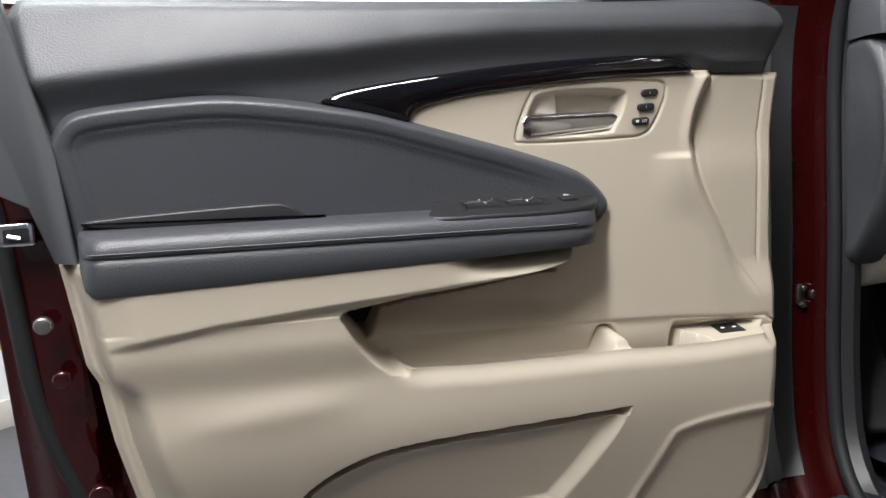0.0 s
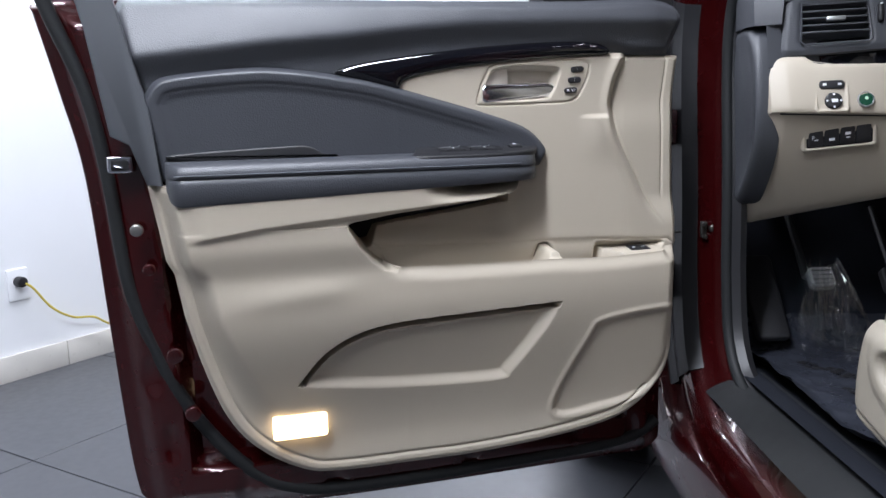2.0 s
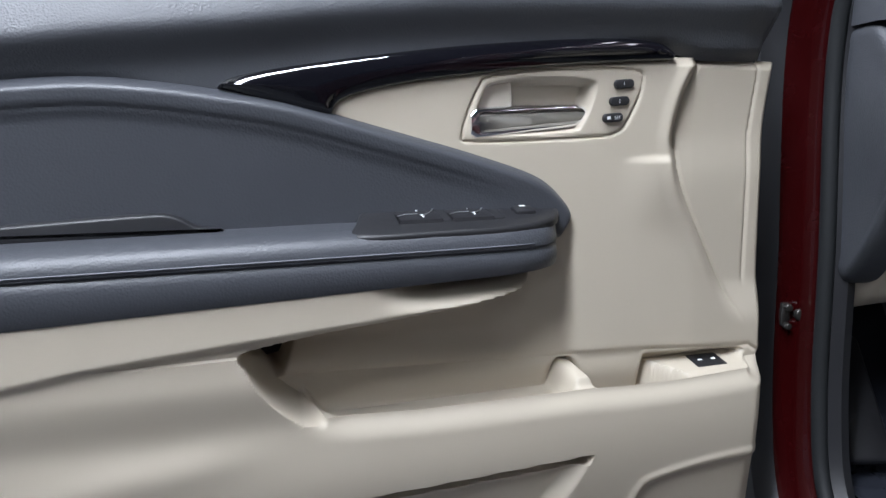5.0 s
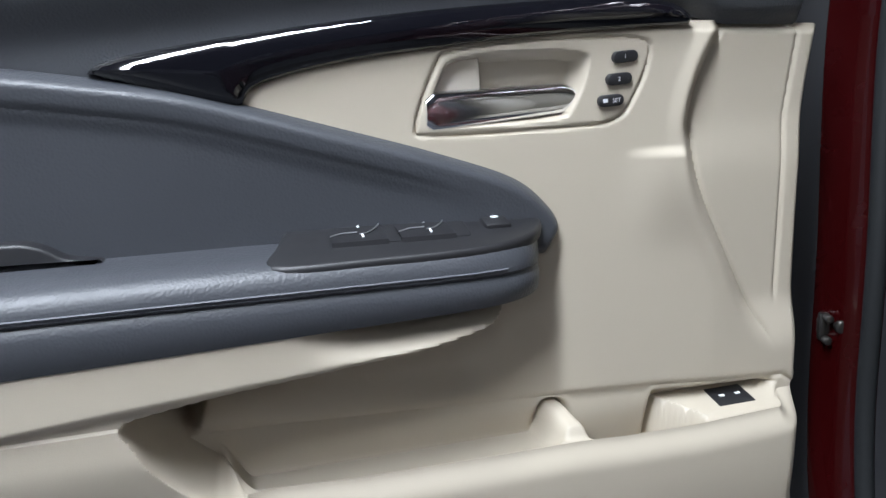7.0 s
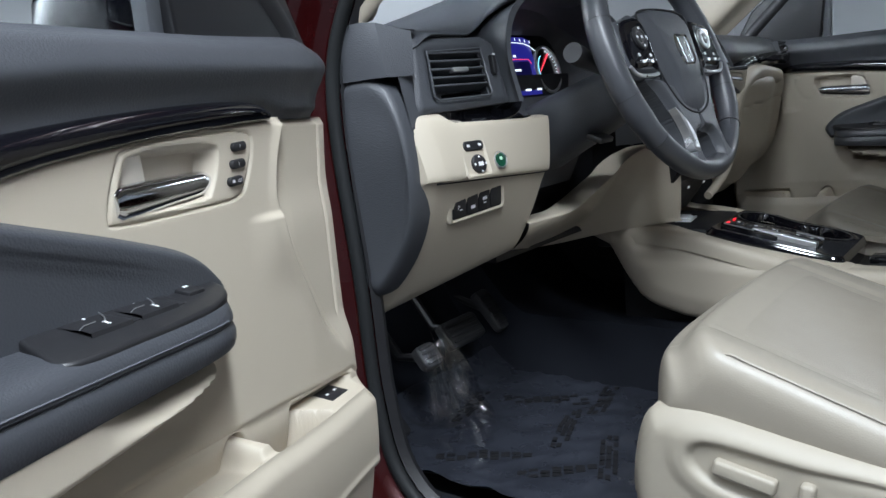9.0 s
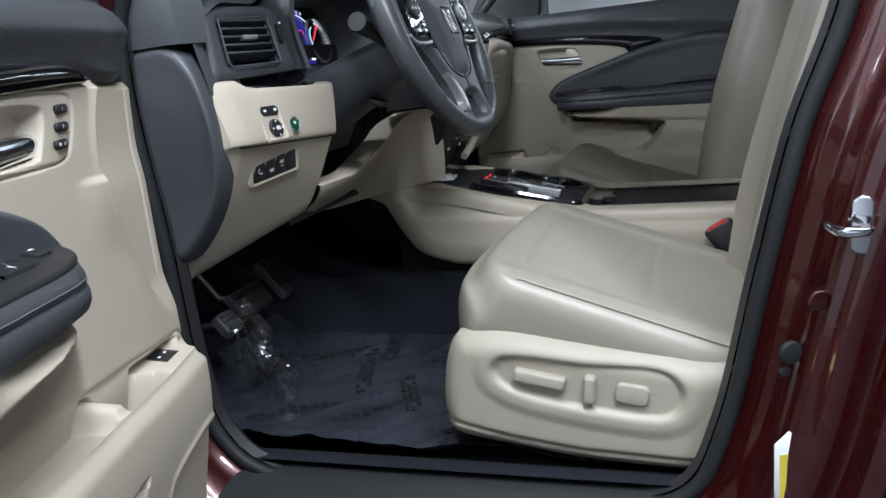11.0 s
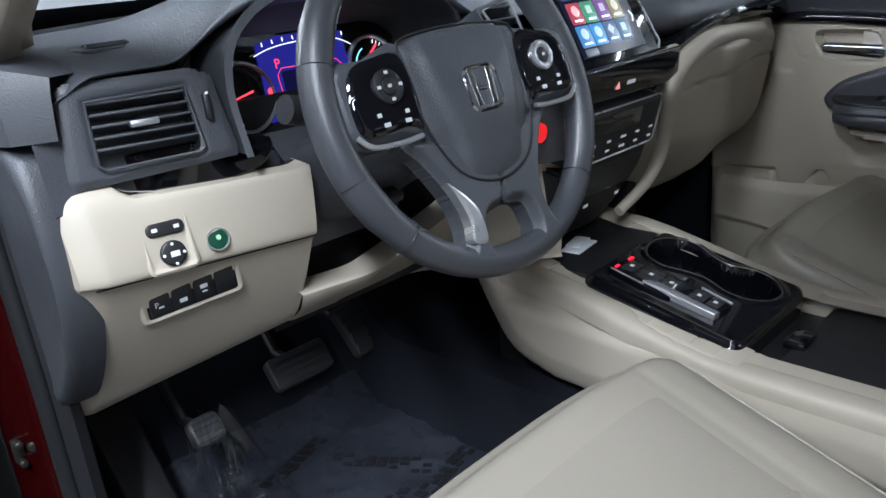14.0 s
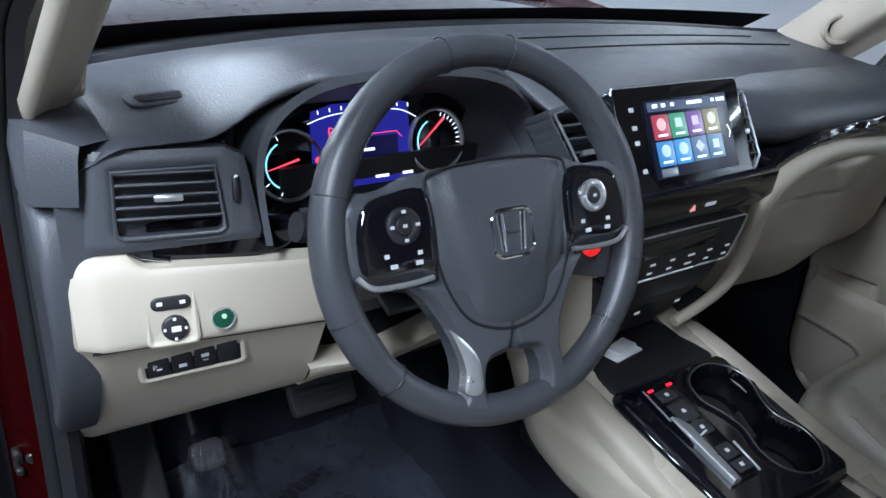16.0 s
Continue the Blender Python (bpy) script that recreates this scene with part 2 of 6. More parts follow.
def text(name, words, size, m, mat, parent):
    """Raised lettering in the built-in font, facing local -y."""
    cu = bpy.data.curves.new(name, "FONT")
    cu.body, cu.size, cu.extrude, cu.align_x, cu.align_y, cu.resolution_u = words, size, size * 0.01, "CENTER", "CENTER", 2
    tmp = bpy.data.objects.new(name, cu)
    me = bpy.data.meshes.new_from_object(tmp)
    bpy.data.objects.remove(tmp)
    me.transform(m @ Matrix.Rotation(radians(90), 4, "X"))
    return part(name, me, mat, parent, smooth=False)

GREYWALL = material("grey_wall_paint", (0.22, 0.23, 0.25), 0.7, bump=0.05, scale=120, vary=0.03)

# ---- the bay: tiled floor, walls, ceiling ----
def room_part(name, bm, mat, kind="structure", label="", category=""):
    ob = part(name, bm, mat)
    ob.matrix_world = ROOM
    return tagged(ob, label, category, kind=kind)


RW, RL = ROOM_X1 - ROOM_X0, ROOM_Y1 - ROOM_Y0
RCX, RCY = (ROOM_X0 + ROOM_X1) / 2, (ROOM_Y0 + ROOM_Y1) / 2
floor = room_part("floor", block(RW + 0.4, RL + 0.4, 0.1, 0, m=pose(RCX, RCY, -0.056)), GROUT, label="dark grey tiled showroom floor with thin joints", category="floor")
room_part("ceiling", block(RW + 0.4, RL + 0.4, 0.1, 0, m=pose(RCX, RCY, ROOM_H + 0.05)), CEILING, label="plain dark grey painted ceiling", category="ceiling")
room_part("wall_west", block(0.1, RL + 0.4, ROOM_H, 0, m=pose(ROOM_X0 - 0.05, RCY, ROOM_H / 2)), WHITE, label="plain white painted wall with a marble skirting", category="wall")
room_part("wall_east", block(0.1, RL + 0.4, ROOM_H, 0, m=pose(ROOM_X1 + 0.05, RCY, ROOM_H / 2)), WHITE, label="plain white painted wall", category="wall")
room_part("wall_south", block(RW, 0.1, ROOM_H, 0, m=pose(RCX, ROOM_Y0 - 0.05, ROOM_H / 2)), GREYWALL, label="plain grey painted wall", category="wall")
room_part("wall_north", block(RW, 0.1, ROOM_H, 0, m=pose(RCX, ROOM_Y1 + 0.05, ROOM_H / 2)), WHITE, label="plain white painted wall", category="wall")

baseboard = new("baseboard")
baseboard.matrix_world = ROOM
tagged(baseboard, "cream marble skirting tiles along the white wall", "baseboard", kind="structure")
base_tile = None
for i in range(13):
    y = ROOM_Y0 + 0.3 + i
    if base_tile is None:
        base_tile = part("skirting_tile", block(0.014, 0.996, 0.105, 0.002), MARBLE, baseboard)
        tile_ob = base_tile
    else:
        tile_ob = new("skirting_tile", base_tile.data)
        tile_ob.parent = baseboard
    tile_ob.location = (ROOM_X0 + 0.008, y, 0.052)

outlet = thing("wall_outlet", "white wall outlet plate with a black plug and yellow cable", "outlet")
outlet.matrix_world = ROOM @ pose(ROOM_X0, 1.43, 0.375, 0, 0, 90)
part("cover_plate", slab(rounded(0.085, 0.125, 0.006), 0.007, 0.002), WHITE, outlet)
part("plug", disc(0.021, 0.035, 0.006, 20, m=pose(0.0, -0.007, 0.012)), BLACK, outlet, "round black rubber plug")
cable_path = spline([(0, -0.03, 0.012), (0.03, -0.05, -0.015), (0.1, -0.05, -0.11), (0.19, -0.045, -0.17), (0.28, -0.05, -0.19), (0.36, -0.05, -0.24), (0.5, -0.06, -0.28), (0.75, -0.07, -0.375), (1.4, -0.15, -0.379)], 8)
part("cable", tube(cable_path, 0.0045, 8), YELLOW, outlet, "yellow power cable")

for lx, ly, watts in LAMPS:
    lamp = thing("ceiling_light", "long white tube light fixture on the ceiling", "ceiling light", ROOM @ pose(lx, ly, ROOM_H), "ceiling tube lights")
    part("housing", block(0.2, 2.5, 0.07, 0.01, m=pose(0, 0, -0.036)), WHITE, lamp)

GREASY = material("greasy_steel", (0.07, 0.065, 0.06), 0.35, metal=0.8, vary=0.4)
# ---- car body round the open doorway ----
car = thing("car_body", "dark red car body with an open driver doorway", "car")
OPEN_PATH = spline([(0.66, 1.60), (1.02, 1.35), (1.135, 1.21), (1.176, 1.07), (1.160, 0.82), (1.150, 0.62), (1.115, 0.50), (1.02, 0.44), (0.80, 0.425), (0.55, 0.43), (0.418, 0.462), (0.364, 0.57), (0.321, 0.76), (0.281, 0.93), (0.236, 1.06), (0.192, 1.25), (0.19, 1.48), (0.26, 1.61), (0.45, 1.635)], 8, closed=True)


def doorway(path, x_of, prof):
    """Sweep a profile of (outward, x) round the doorway."""
    c = path.mean(0)
    t = np.roll(path, -1, 0) - np.roll(path, 1, 0)
    t /= np.hypot(*t.T)[:, None]
    o = np.stack([t[:, 1], -t[:, 0]], 1)
    o *= np.sign(((path - c) * o).sum(1).mean())
    rows = []
    for p, q in zip(path, o):
        rows.append([(x_of(p, x), p[0] + q[0] * w, p[1] + q[1] * w) for w, x in prof])
    return rows


def lean_in(p, x):
    """The body side leans inwards above the belt line."""
    return x + max(0.0, p[1] - 1.12) * 0.04 + max(0.0, p[1] - 1.30) * 0.26 + max(0.0, 0.6 - p[0]) * -0.03


part("doorway_jamb", loft(doorway(OPEN_PATH, lean_in, [(-0.012, 0.60), (-0.004, 0.574), (0.008, 0.566), (0.014, 0.560), (0.018, 0.552), (0.026, 0.546), (0.040, 0.532), (0.048, 0.520), (0.054, 0.508), (0.062, 0.503), (0.070, 0.502), (0.078, 0.4965), (0.086, 0.494), (0.096, 0.494), (0.104, 0.4965), (0.112, 0.501), (0.121, 0.500), (0.128, 0.490), (0.130, 0.460), (0.150, 0.455)]), ring=True), RED, car, "dark red painted door jamb")
part("door_seal", loft(doorway(OPEN_PATH, lean_in, [(-0.008 + 0.0105 * math.cos(a) + 0.006, 0.570 + 0.0105 * math.sin(a)) for a in np.arange(10) * math.pi / 5]), closed=True, ring=True), RUBBER, car, "black rubber door seal")
part("inner_flange_trim", loft(doorway(OPEN_PATH, lean_in, [(-0.014, 0.575), (-0.02, 0.590), (-0.012, 0.604), (0.01, 0.612)]), ring=True), BLACK, car, "black inner doorway trim")

# black strip laid over the red jamb in place of the hinge gap's shade
gap_rows = [r for r, p in zip(doorway(OPEN_PATH, lean_in, [(0.042, 0.527), (0.056, 0.500), (0.068, 0.4965), (0.080, 0.4915), (0.091, 0.4885), (0.104, 0.4915), (0.115, 0.494), (0.128, 0.484), (0.134, 0.452), (0.156, 0.448)]), OPEN_PATH) if p[0] > 1.10 and 0.47 < p[1] < 1.16]
part("hinge_gap_shade", loft(gap_rows), BLACK, car, "black strip standing for the shade in the gap at the door hinges")
# outer skin: front wing, rear door side, sill, roof
rear_skin = [[(0.455 + max(0, z - 1.12) * 0.28, y, z) for z in np.linspace(0.30, 1.14, 8)] for y in (0.130, -0.9)]
part("rear_door_skin", loft(rear_skin), RED, car)
part("front_wing", loft([[(0.455 + (z - 0.8) ** 2 * 0.10 + (y - 1.3) * 0.03, y, z) for z in np.linspace(0.32, 1.10, 8)] for y in (1.285, 1.7, 2.3, 2.75)]), RED, car)
part("sill_skin", loft([[(0.462, y, 0.36), (0.45, y, 0.33), (0.47, y, 0.22), (0.52, y, 0.19)] for y in (1.3, 0.6, -0.9)]), RED, car)
part("underbody", block(1.75, 4.3, 0.04, 0.01, m=pose(1.385, 0.75, 0.30)), BLACK, car)
part("bonnet", loft([[(x, y, 1.09 + 0.06 * (1 - ((x - 1.385) / 0.9) ** 2) - (y - 1.62) ** 2 * 0.10) for x in np.linspace(0.5, 2.27, 12)] for y in np.linspace(1.72, 2.75, 8)]), RED, car)
part("cowl", loft([[(x, 1.60 - 0.16 * abs((x - 1.385) / 0.8) ** 2.5, 1.165), (x, 1.70 - 0.16 * abs((x - 1.385) / 0.8) ** 2.5, 1.13), (x, 1.76 - 0.12 * abs((x - 1.385) / 0.8) ** 2.5, 1.13)] for x in np.linspace(0.55, 2.22, 16)]), BLACK, car)
roof_rows = [[(x, y, 1.70 + 0.04 * math.sin(math.pi * min(1, max(0, (0.66 - y) / 2.2))) - 0.05 * ((x - 1.385) / 0.68) ** 4) for x in np.linspace(0.70, 2.07, 12)] for y in np.linspace(0.66, -2.2, 8)]
part("roof", loft(roof_rows), RED, car)
part("headliner", loft([[(x, y, z - 0.035) for x, y, z in r] for r in roof_rows]), BEIGE, car, "beige cloth headliner")
part("far_side_wall", loft([[(2.23, y, z) for z in (0.32, 0.7, 1.06)] for y in (1.3, -2.2)]), RED, car)
part("rear_wall", loft([[(x, -2.2, z) for z in (0.32, 1.1)] for x in (0.46, 2.3)]), BLACK, car)
part("near_rear_wall", loft([[(0.47, y, z) for z in (0.32, 1.1)] for y in (-0.9, -2.2)]), RED, car)
part("far_kick_panel", loft([[(2.135, y, z) for z in (0.44, 0.62, 0.86, 1.16)] for y in (0.98, 1.3, 1.62)]), CARPET, car, "black carpeted kick panel")
part("firewall", loft([[(x, 1.62, z) for z in (0.35, 1.16)] for x in (0.5, 2.27)]), BLACK, car)

part("rear_side_window", loft([[(0.462 + 0.20 * (z - 1.12), y, z) for z in (1.13, 1.35, 1.60)] for y in (0.08, -0.45, -1.0)]), TINTED, car, "dark tinted rear side window")
part("centre_pillar_cover", loft([[(0.452 + 0.20 * (z - 1.12), y, z) for z in (1.12, 1.35, 1.62)] for y in (0.16, 0.11, 0.07)]), PIANO, car, "gloss black pillar cover")
part("far_rear_window", loft([[(2.24 - 0.20 * (z - 1.12), y, z) for z in (1.06, 1.35, 1.66)] for y in (0.05, -1.0, -2.2)]), TINTED, car, "dark tinted rear side window")
part("tailgate_glass", loft([[(x, -2.15, z) for z in (1.1, 1.68)] for x in (0.6, 2.2)]), TINTED, car)
# striker, buffers and bolts of the jamb
part("striker", merged(tube(spline([(0.49, 0.228, 0.842), (0.470, 0.230, 0.842), (0.452, 0.236, 0.841), (0.452, 0.256, 0.840), (0.470, 0.264, 0.840), (0.49, 0.266, 0.840)], 6), 0.006, 10), slab(rounded(0.022, 0.062, 0.010), 0.005, 0.002, m=pose(0.492, 0.232, 0.838, 0, 0, -90))), CHROME, car, "chromed door striker")
part("buffer", disc(0.0140, 0.006, 0.003, 20, m=pose(0.509, 0.300, 0.688, 0, 0, -60)), RUBBER, car, "round black rubber buffer")
part("jamb_plug", disc(0.012, 0.004, 0.002, 20, m=pose(0.493, 0.272, 0.755, 0, 0, -70)), RED, car)
part("buffer_foot", disc(0.007, 0.004, 0.002, 14, m=pose(0.510, 0.306, 0.664, 0, 0, -60)), RUBBER, car)
part("jamb_sticker", slab([(-0.016, -0.05), (0.016, -0.05), (0.016, 0.028), (0.002, 0.040), (-0.016, 0.026)], 0.0015, 0.0005, m=pose(0.498, 0.303, 0.555, 0, 0, -66)), [INK], car, "white and yellow label sticker")
part("sticker_print", slab([(-0.010, -0.045), (0.010, -0.045), (0.010, 0.012), (-0.010, 0.012)], 0.0006, 0.0002, m=pose(0.498, 0.303, 0.555, 0, 0, -66) @ pose(0, -0.0015, 0)), YELLOW, car)
part("check_strap", merged(tube([(0.470, 1.235, 0.718), (0.51, 1.212, 0.724), (0.545, 1.196, 0.729)], 0.0024, 8), block(0.018, 0.014, 0.020, 0.003, m=pose(0.540, 1.194, 0.729)), block(0.008, 0.010, 0.032, 0.002, m=pose(0.534, 1.190, 0.730)), disc(0.0085, 0.014, 0.003, 14, m=pose(0.552, 1.190, 0.732)), disc(0.005, 0.010, 0.002, 10, m=pose(0.536, 1.186, 0.742)), disc(0.005, 0.010, 0.002, 10, m=pose(0.536, 1.186, 0.716))), GREASY, car, "greasy steel door check strap")
for z in (0.62, 0.93):
    part("door_hinge", merged(block(0.05, 0.03, 0.07, 0.006, m=pose(0.47, 1.245, z)), tube([(0.435, 1.235, z - 0.045), (0.435, 1.235, z + 0.045)], 0.011, 12)), RED, car)

# front end and wheels
part("front_wing", loft([[(2.315 - (z - 0.8) ** 2 * 0.10 - (y - 1.3) * 0.03, y, z) for z in np.linspace(0.32, 1.10, 8)] for y in (1.285, 1.7, 2.3, 2.75)]), RED, car)
part("front_bumper", loft([[(x, 2.75 + 0.10 * (1 - ((x - 1.385) / 0.9) ** 2), z) for x in np.linspace(0.50, 2.27, 12)] for z in (0.28, 0.45, 0.75, 0.98)]), RED, car, "dark red front bumper")
for wx in (0.715, 2.055):
    for wy in (1.90, -0.95):
        tyre = part("tyre", ring_of(0.235, 0.37, 0.24, 40, m=pose(wx + (0.12 if wx > 1 else -0.12), wy, 0.372, 0, 0, 90 if wx > 1 else -90)), RUBBER, car, "black rubber tyre")
        part("rim", disc(0.236, 0.20, 0.02, 32, m=pose(wx + (-0.10 if wx > 1 else 0.10), wy, 0.372, 0, 0, 90 if wx > 1 else -90)), STEEL, tyre)

# glass and pillars
part("windscreen", loft([[(1.385 + (0.80 - 0.14 * s) * q, 1.60 - 0.16 * abs(q) ** 2.5 - 0.90 * s, 1.18 + 0.50 * s) for q in np.linspace(-1, 1, 14)] for s in np.linspace(0, 1, 6)]), GLASS, car).visible_shadow = False

part("windscreen_border", loft([[(1.385 + (0.80 - 0.14 * s) * q, 1.595 - 0.16 * abs(q) ** 2.5 - 0.90 * s, 1.18 + 0.50 * s) for q in np.linspace(-1, 1, 14)] for s in (-0.02, 0.04, 0.085)]), INK_AND_SHADE, car, "black printed windscreen border")


def pillar_trim(side):
    """The inner cover of an A pillar."""
    rows = []
    for s in np.linspace(-0.14, 1, 15):
        y, z = 1.215 - 0.62 * s, 1.150 + 0.50 * s
        x0, w = 0.788 - 0.06 * s, 0.048 - 0.008 * s
        prof = [(x0 + 0.016, y - 0.030), (x0 + 0.010, y - 0.046), (x0 + 0.002, y - 0.053), (x0 - 0.006, y - 0.040), (x0 - 0.020, y - 0.020), (x0 - 0.045, y + 0.000), (x0 - w - 0.004, y + 0.030), (x0 - w - 0.002, y + 0.070), (x0 - w + 0.012, y + 0.150)]
        rows.append([(1.385 + side * a, b, z) for a, b in spline(prof, 3)])
    return loft(rows)


for side in (-1, 1):
    part("pillar_trim", pillar_trim(side), BEIGE, car, "beige windscreen pillar cover")
    tw = Matrix.Translation((1.385 + side * 0.752, 1.175, 1.225)) @ pose(0, 0, 0, 5, 0, 72 if side < 0 else -48)
    tweeter = part("tweeter", ring_of(0.020, 0.034, 0.03, 32, m=tw), BEIGE, car, "round beige tweeter housing")
    part("tweeter_grille", disc(0.021, 0.018, 0.002, 28, m=tw), BLACK, car, "round black mesh tweeter grille")

# ---- front doors ----
LOCKTAB = material("satin_champagne", (0.70, 0.64, 0.55), 0.3, metal=0.35)
FACTOR_U, FACTOR_V = -0.661, 0.965


def nearer(pts, h):
    """Outline points read on the door's plane, carried to the height h above it."""
    f = 1 - h / 1.226
    return [(FACTOR_U + (u - FACTOR_U) * f, FACTOR_V + (v - FACTOR_V) * f) for u, v in pts]


BASE = -0.022        # height of the trim towards the latch


def base(u):
    """The trim's face comes forward towards the hinge."""
    return BASE + 0.027 * np.clip((np.asarray(u) + 0.42) / 0.40, 0, 1)


def lift(pts):
    return np.array([nearer([q], float(base(q[0])))[0] for q in pts])


TRIM_EDGE = spline([(-0.814, 0.873), (-0.799, 0.777), (-0.778, 0.672), (-0.75, 0.562), (-0.72, 0.482), (-0.679, 0.427), (-0.615, 0.383), (-0.545, 0.366), (-0.346, 0.366), (-0.193, 0.378), (-0.075, 0.397), (-0.009, 0.42), (0.04, 0.459), (0.07, 0.515), (0.075, 0.60), (0.073, 0.72), (0.062, 0.80), (0.060, 0.968), (0.070, 1.056)], 6)
TRIM_EDGE = np.array([nearer([q], -0.030 * float(smooth01((q[1] - 0.66) / 0.14)))[0] if q[0] > 0 else q for q in TRIM_EDGE])
BEIGE_OUT = np.concatenate([TRIM_EDGE, [(-0.01, 1.062), (-0.07, 1.064), (-0.16, 1.062), (-0.25, 1.056), (-0.33, 1.048), (-0.38, 1.040), (-0.415, 1.027), (-0.435, 1.012), (-0.35, 0.975), (-0.26, 0.945), (-0.21, 0.915), (-0.20, 0.880), (-0.5, 0.872), (-0.79, 0.872)]])
POCKET_TOP = spline([(-0.606, 0.537), (-0.563, 0.590), (-0.507, 0.622), (-0.434, 0.636), (-0.290, 0.642), (-0.158, 0.647)], 8)
POCKET = np.concatenate([POCKET_TOP, spline([(-0.158, 0.647), (-0.178, 0.606), (-0.235, 0.527), (-0.265, 0.508), (-0.438, 0.513), (-0.58, 0.53)], 6)])
SPEAKER = spline([(-0.156, 0.440), (-0.098, 0.576), (-0.070, 0.602), (0.045, 0.613), (0.064, 0.590), (0.060, 0.512), (0.022, 0.463), (-0.07, 0.438)], 6, closed=True)
CUP = spline([(-0.264, 1.028), (-0.276, 0.992), (-0.262, 0.985), (-0.17, 0.986), (-0.152, 0.996), (-0.138, 1.030), (-0.147, 1.043), (-0.20, 1.046), (-0.250, 1.041)], 6, closed=True)
BEZEL = spline([(-0.266, 1.034), (-0.283, 0.990), (-0.268, 0.9805), (-0.16, 0.9815), (-0.118, 0.985), (-0.101, 1.003), (-0.088, 1.036), (-0.099, 1.050), (-0.18, 1.052), (-0.250, 1.046)], 6, closed=True)
FRONT_COVER = spline([(-0.004, 1.075), (-0.031, 1.024), (-0.042, 0.985), (-0.041, 0.965), (-0.032, 0.924), (-0.006, 0.866), (0.040, 0.783), (0.09, 0.735), (0.12, 0.90), (0.10, 1.075)], 6)
PAD_OUT = np.array([(-0.812, 1.000), *spline([(-0.800, 1.022), (-0.780, 1.037), (-0.725, 1.045), (-0.640, 1.0500), (-0.575, 1.0455), (-0.517, 1.0370), (-0.463, 1.0275), (-0.417, 1.0150), (-0.343, 0.9925), (-0.268, 0.9690), (-0.206, 0.9455), (-0.177, 0.922), (-0.165, 0.900), (-0.178, 0.876)], 6)])
LIP = ([-0.46, -0.44, -0.35, -0.25, -0.16, -0.12, -0.05, 0.03, 0.06], [0.732, 0.728, 0.7225, 0.721, 0.7205, 0.718, 0.717, 0.720, 0.722])
SEAM = ([-0.46, -0.44, -0.36, -0.26, -0.15, -0.065, 0.015, 0.045, 0.06], [0.7535, 0.7525, 0.7505, 0.7490, 0.7455, 0.7435, 0.7385, 0.7365, 0.7365])
OUTER = np.concatenate([[(0.12, 0.722)], np.stack([LIP[0][::-1], LIP[1][::-1]], 1)[:-1], spline([(-0.458, 0.733), (-0.476, 0.748), (-0.496, 0.773), (-0.508, 0.792)], 5), [(-0.512, 0.7985), (-0.506, 0.8005)], spline([(-0.4355, 0.8110), (-0.346, 0.8195), (-0.262, 0.8300), (-0.236, 0.836), (-0.218, 0.850), (-0.206, 0.875)], 5), [(-0.25, 0.91), (-0.95, 0.91), (-0.95, 0.2), (0.12, 0.2)]])


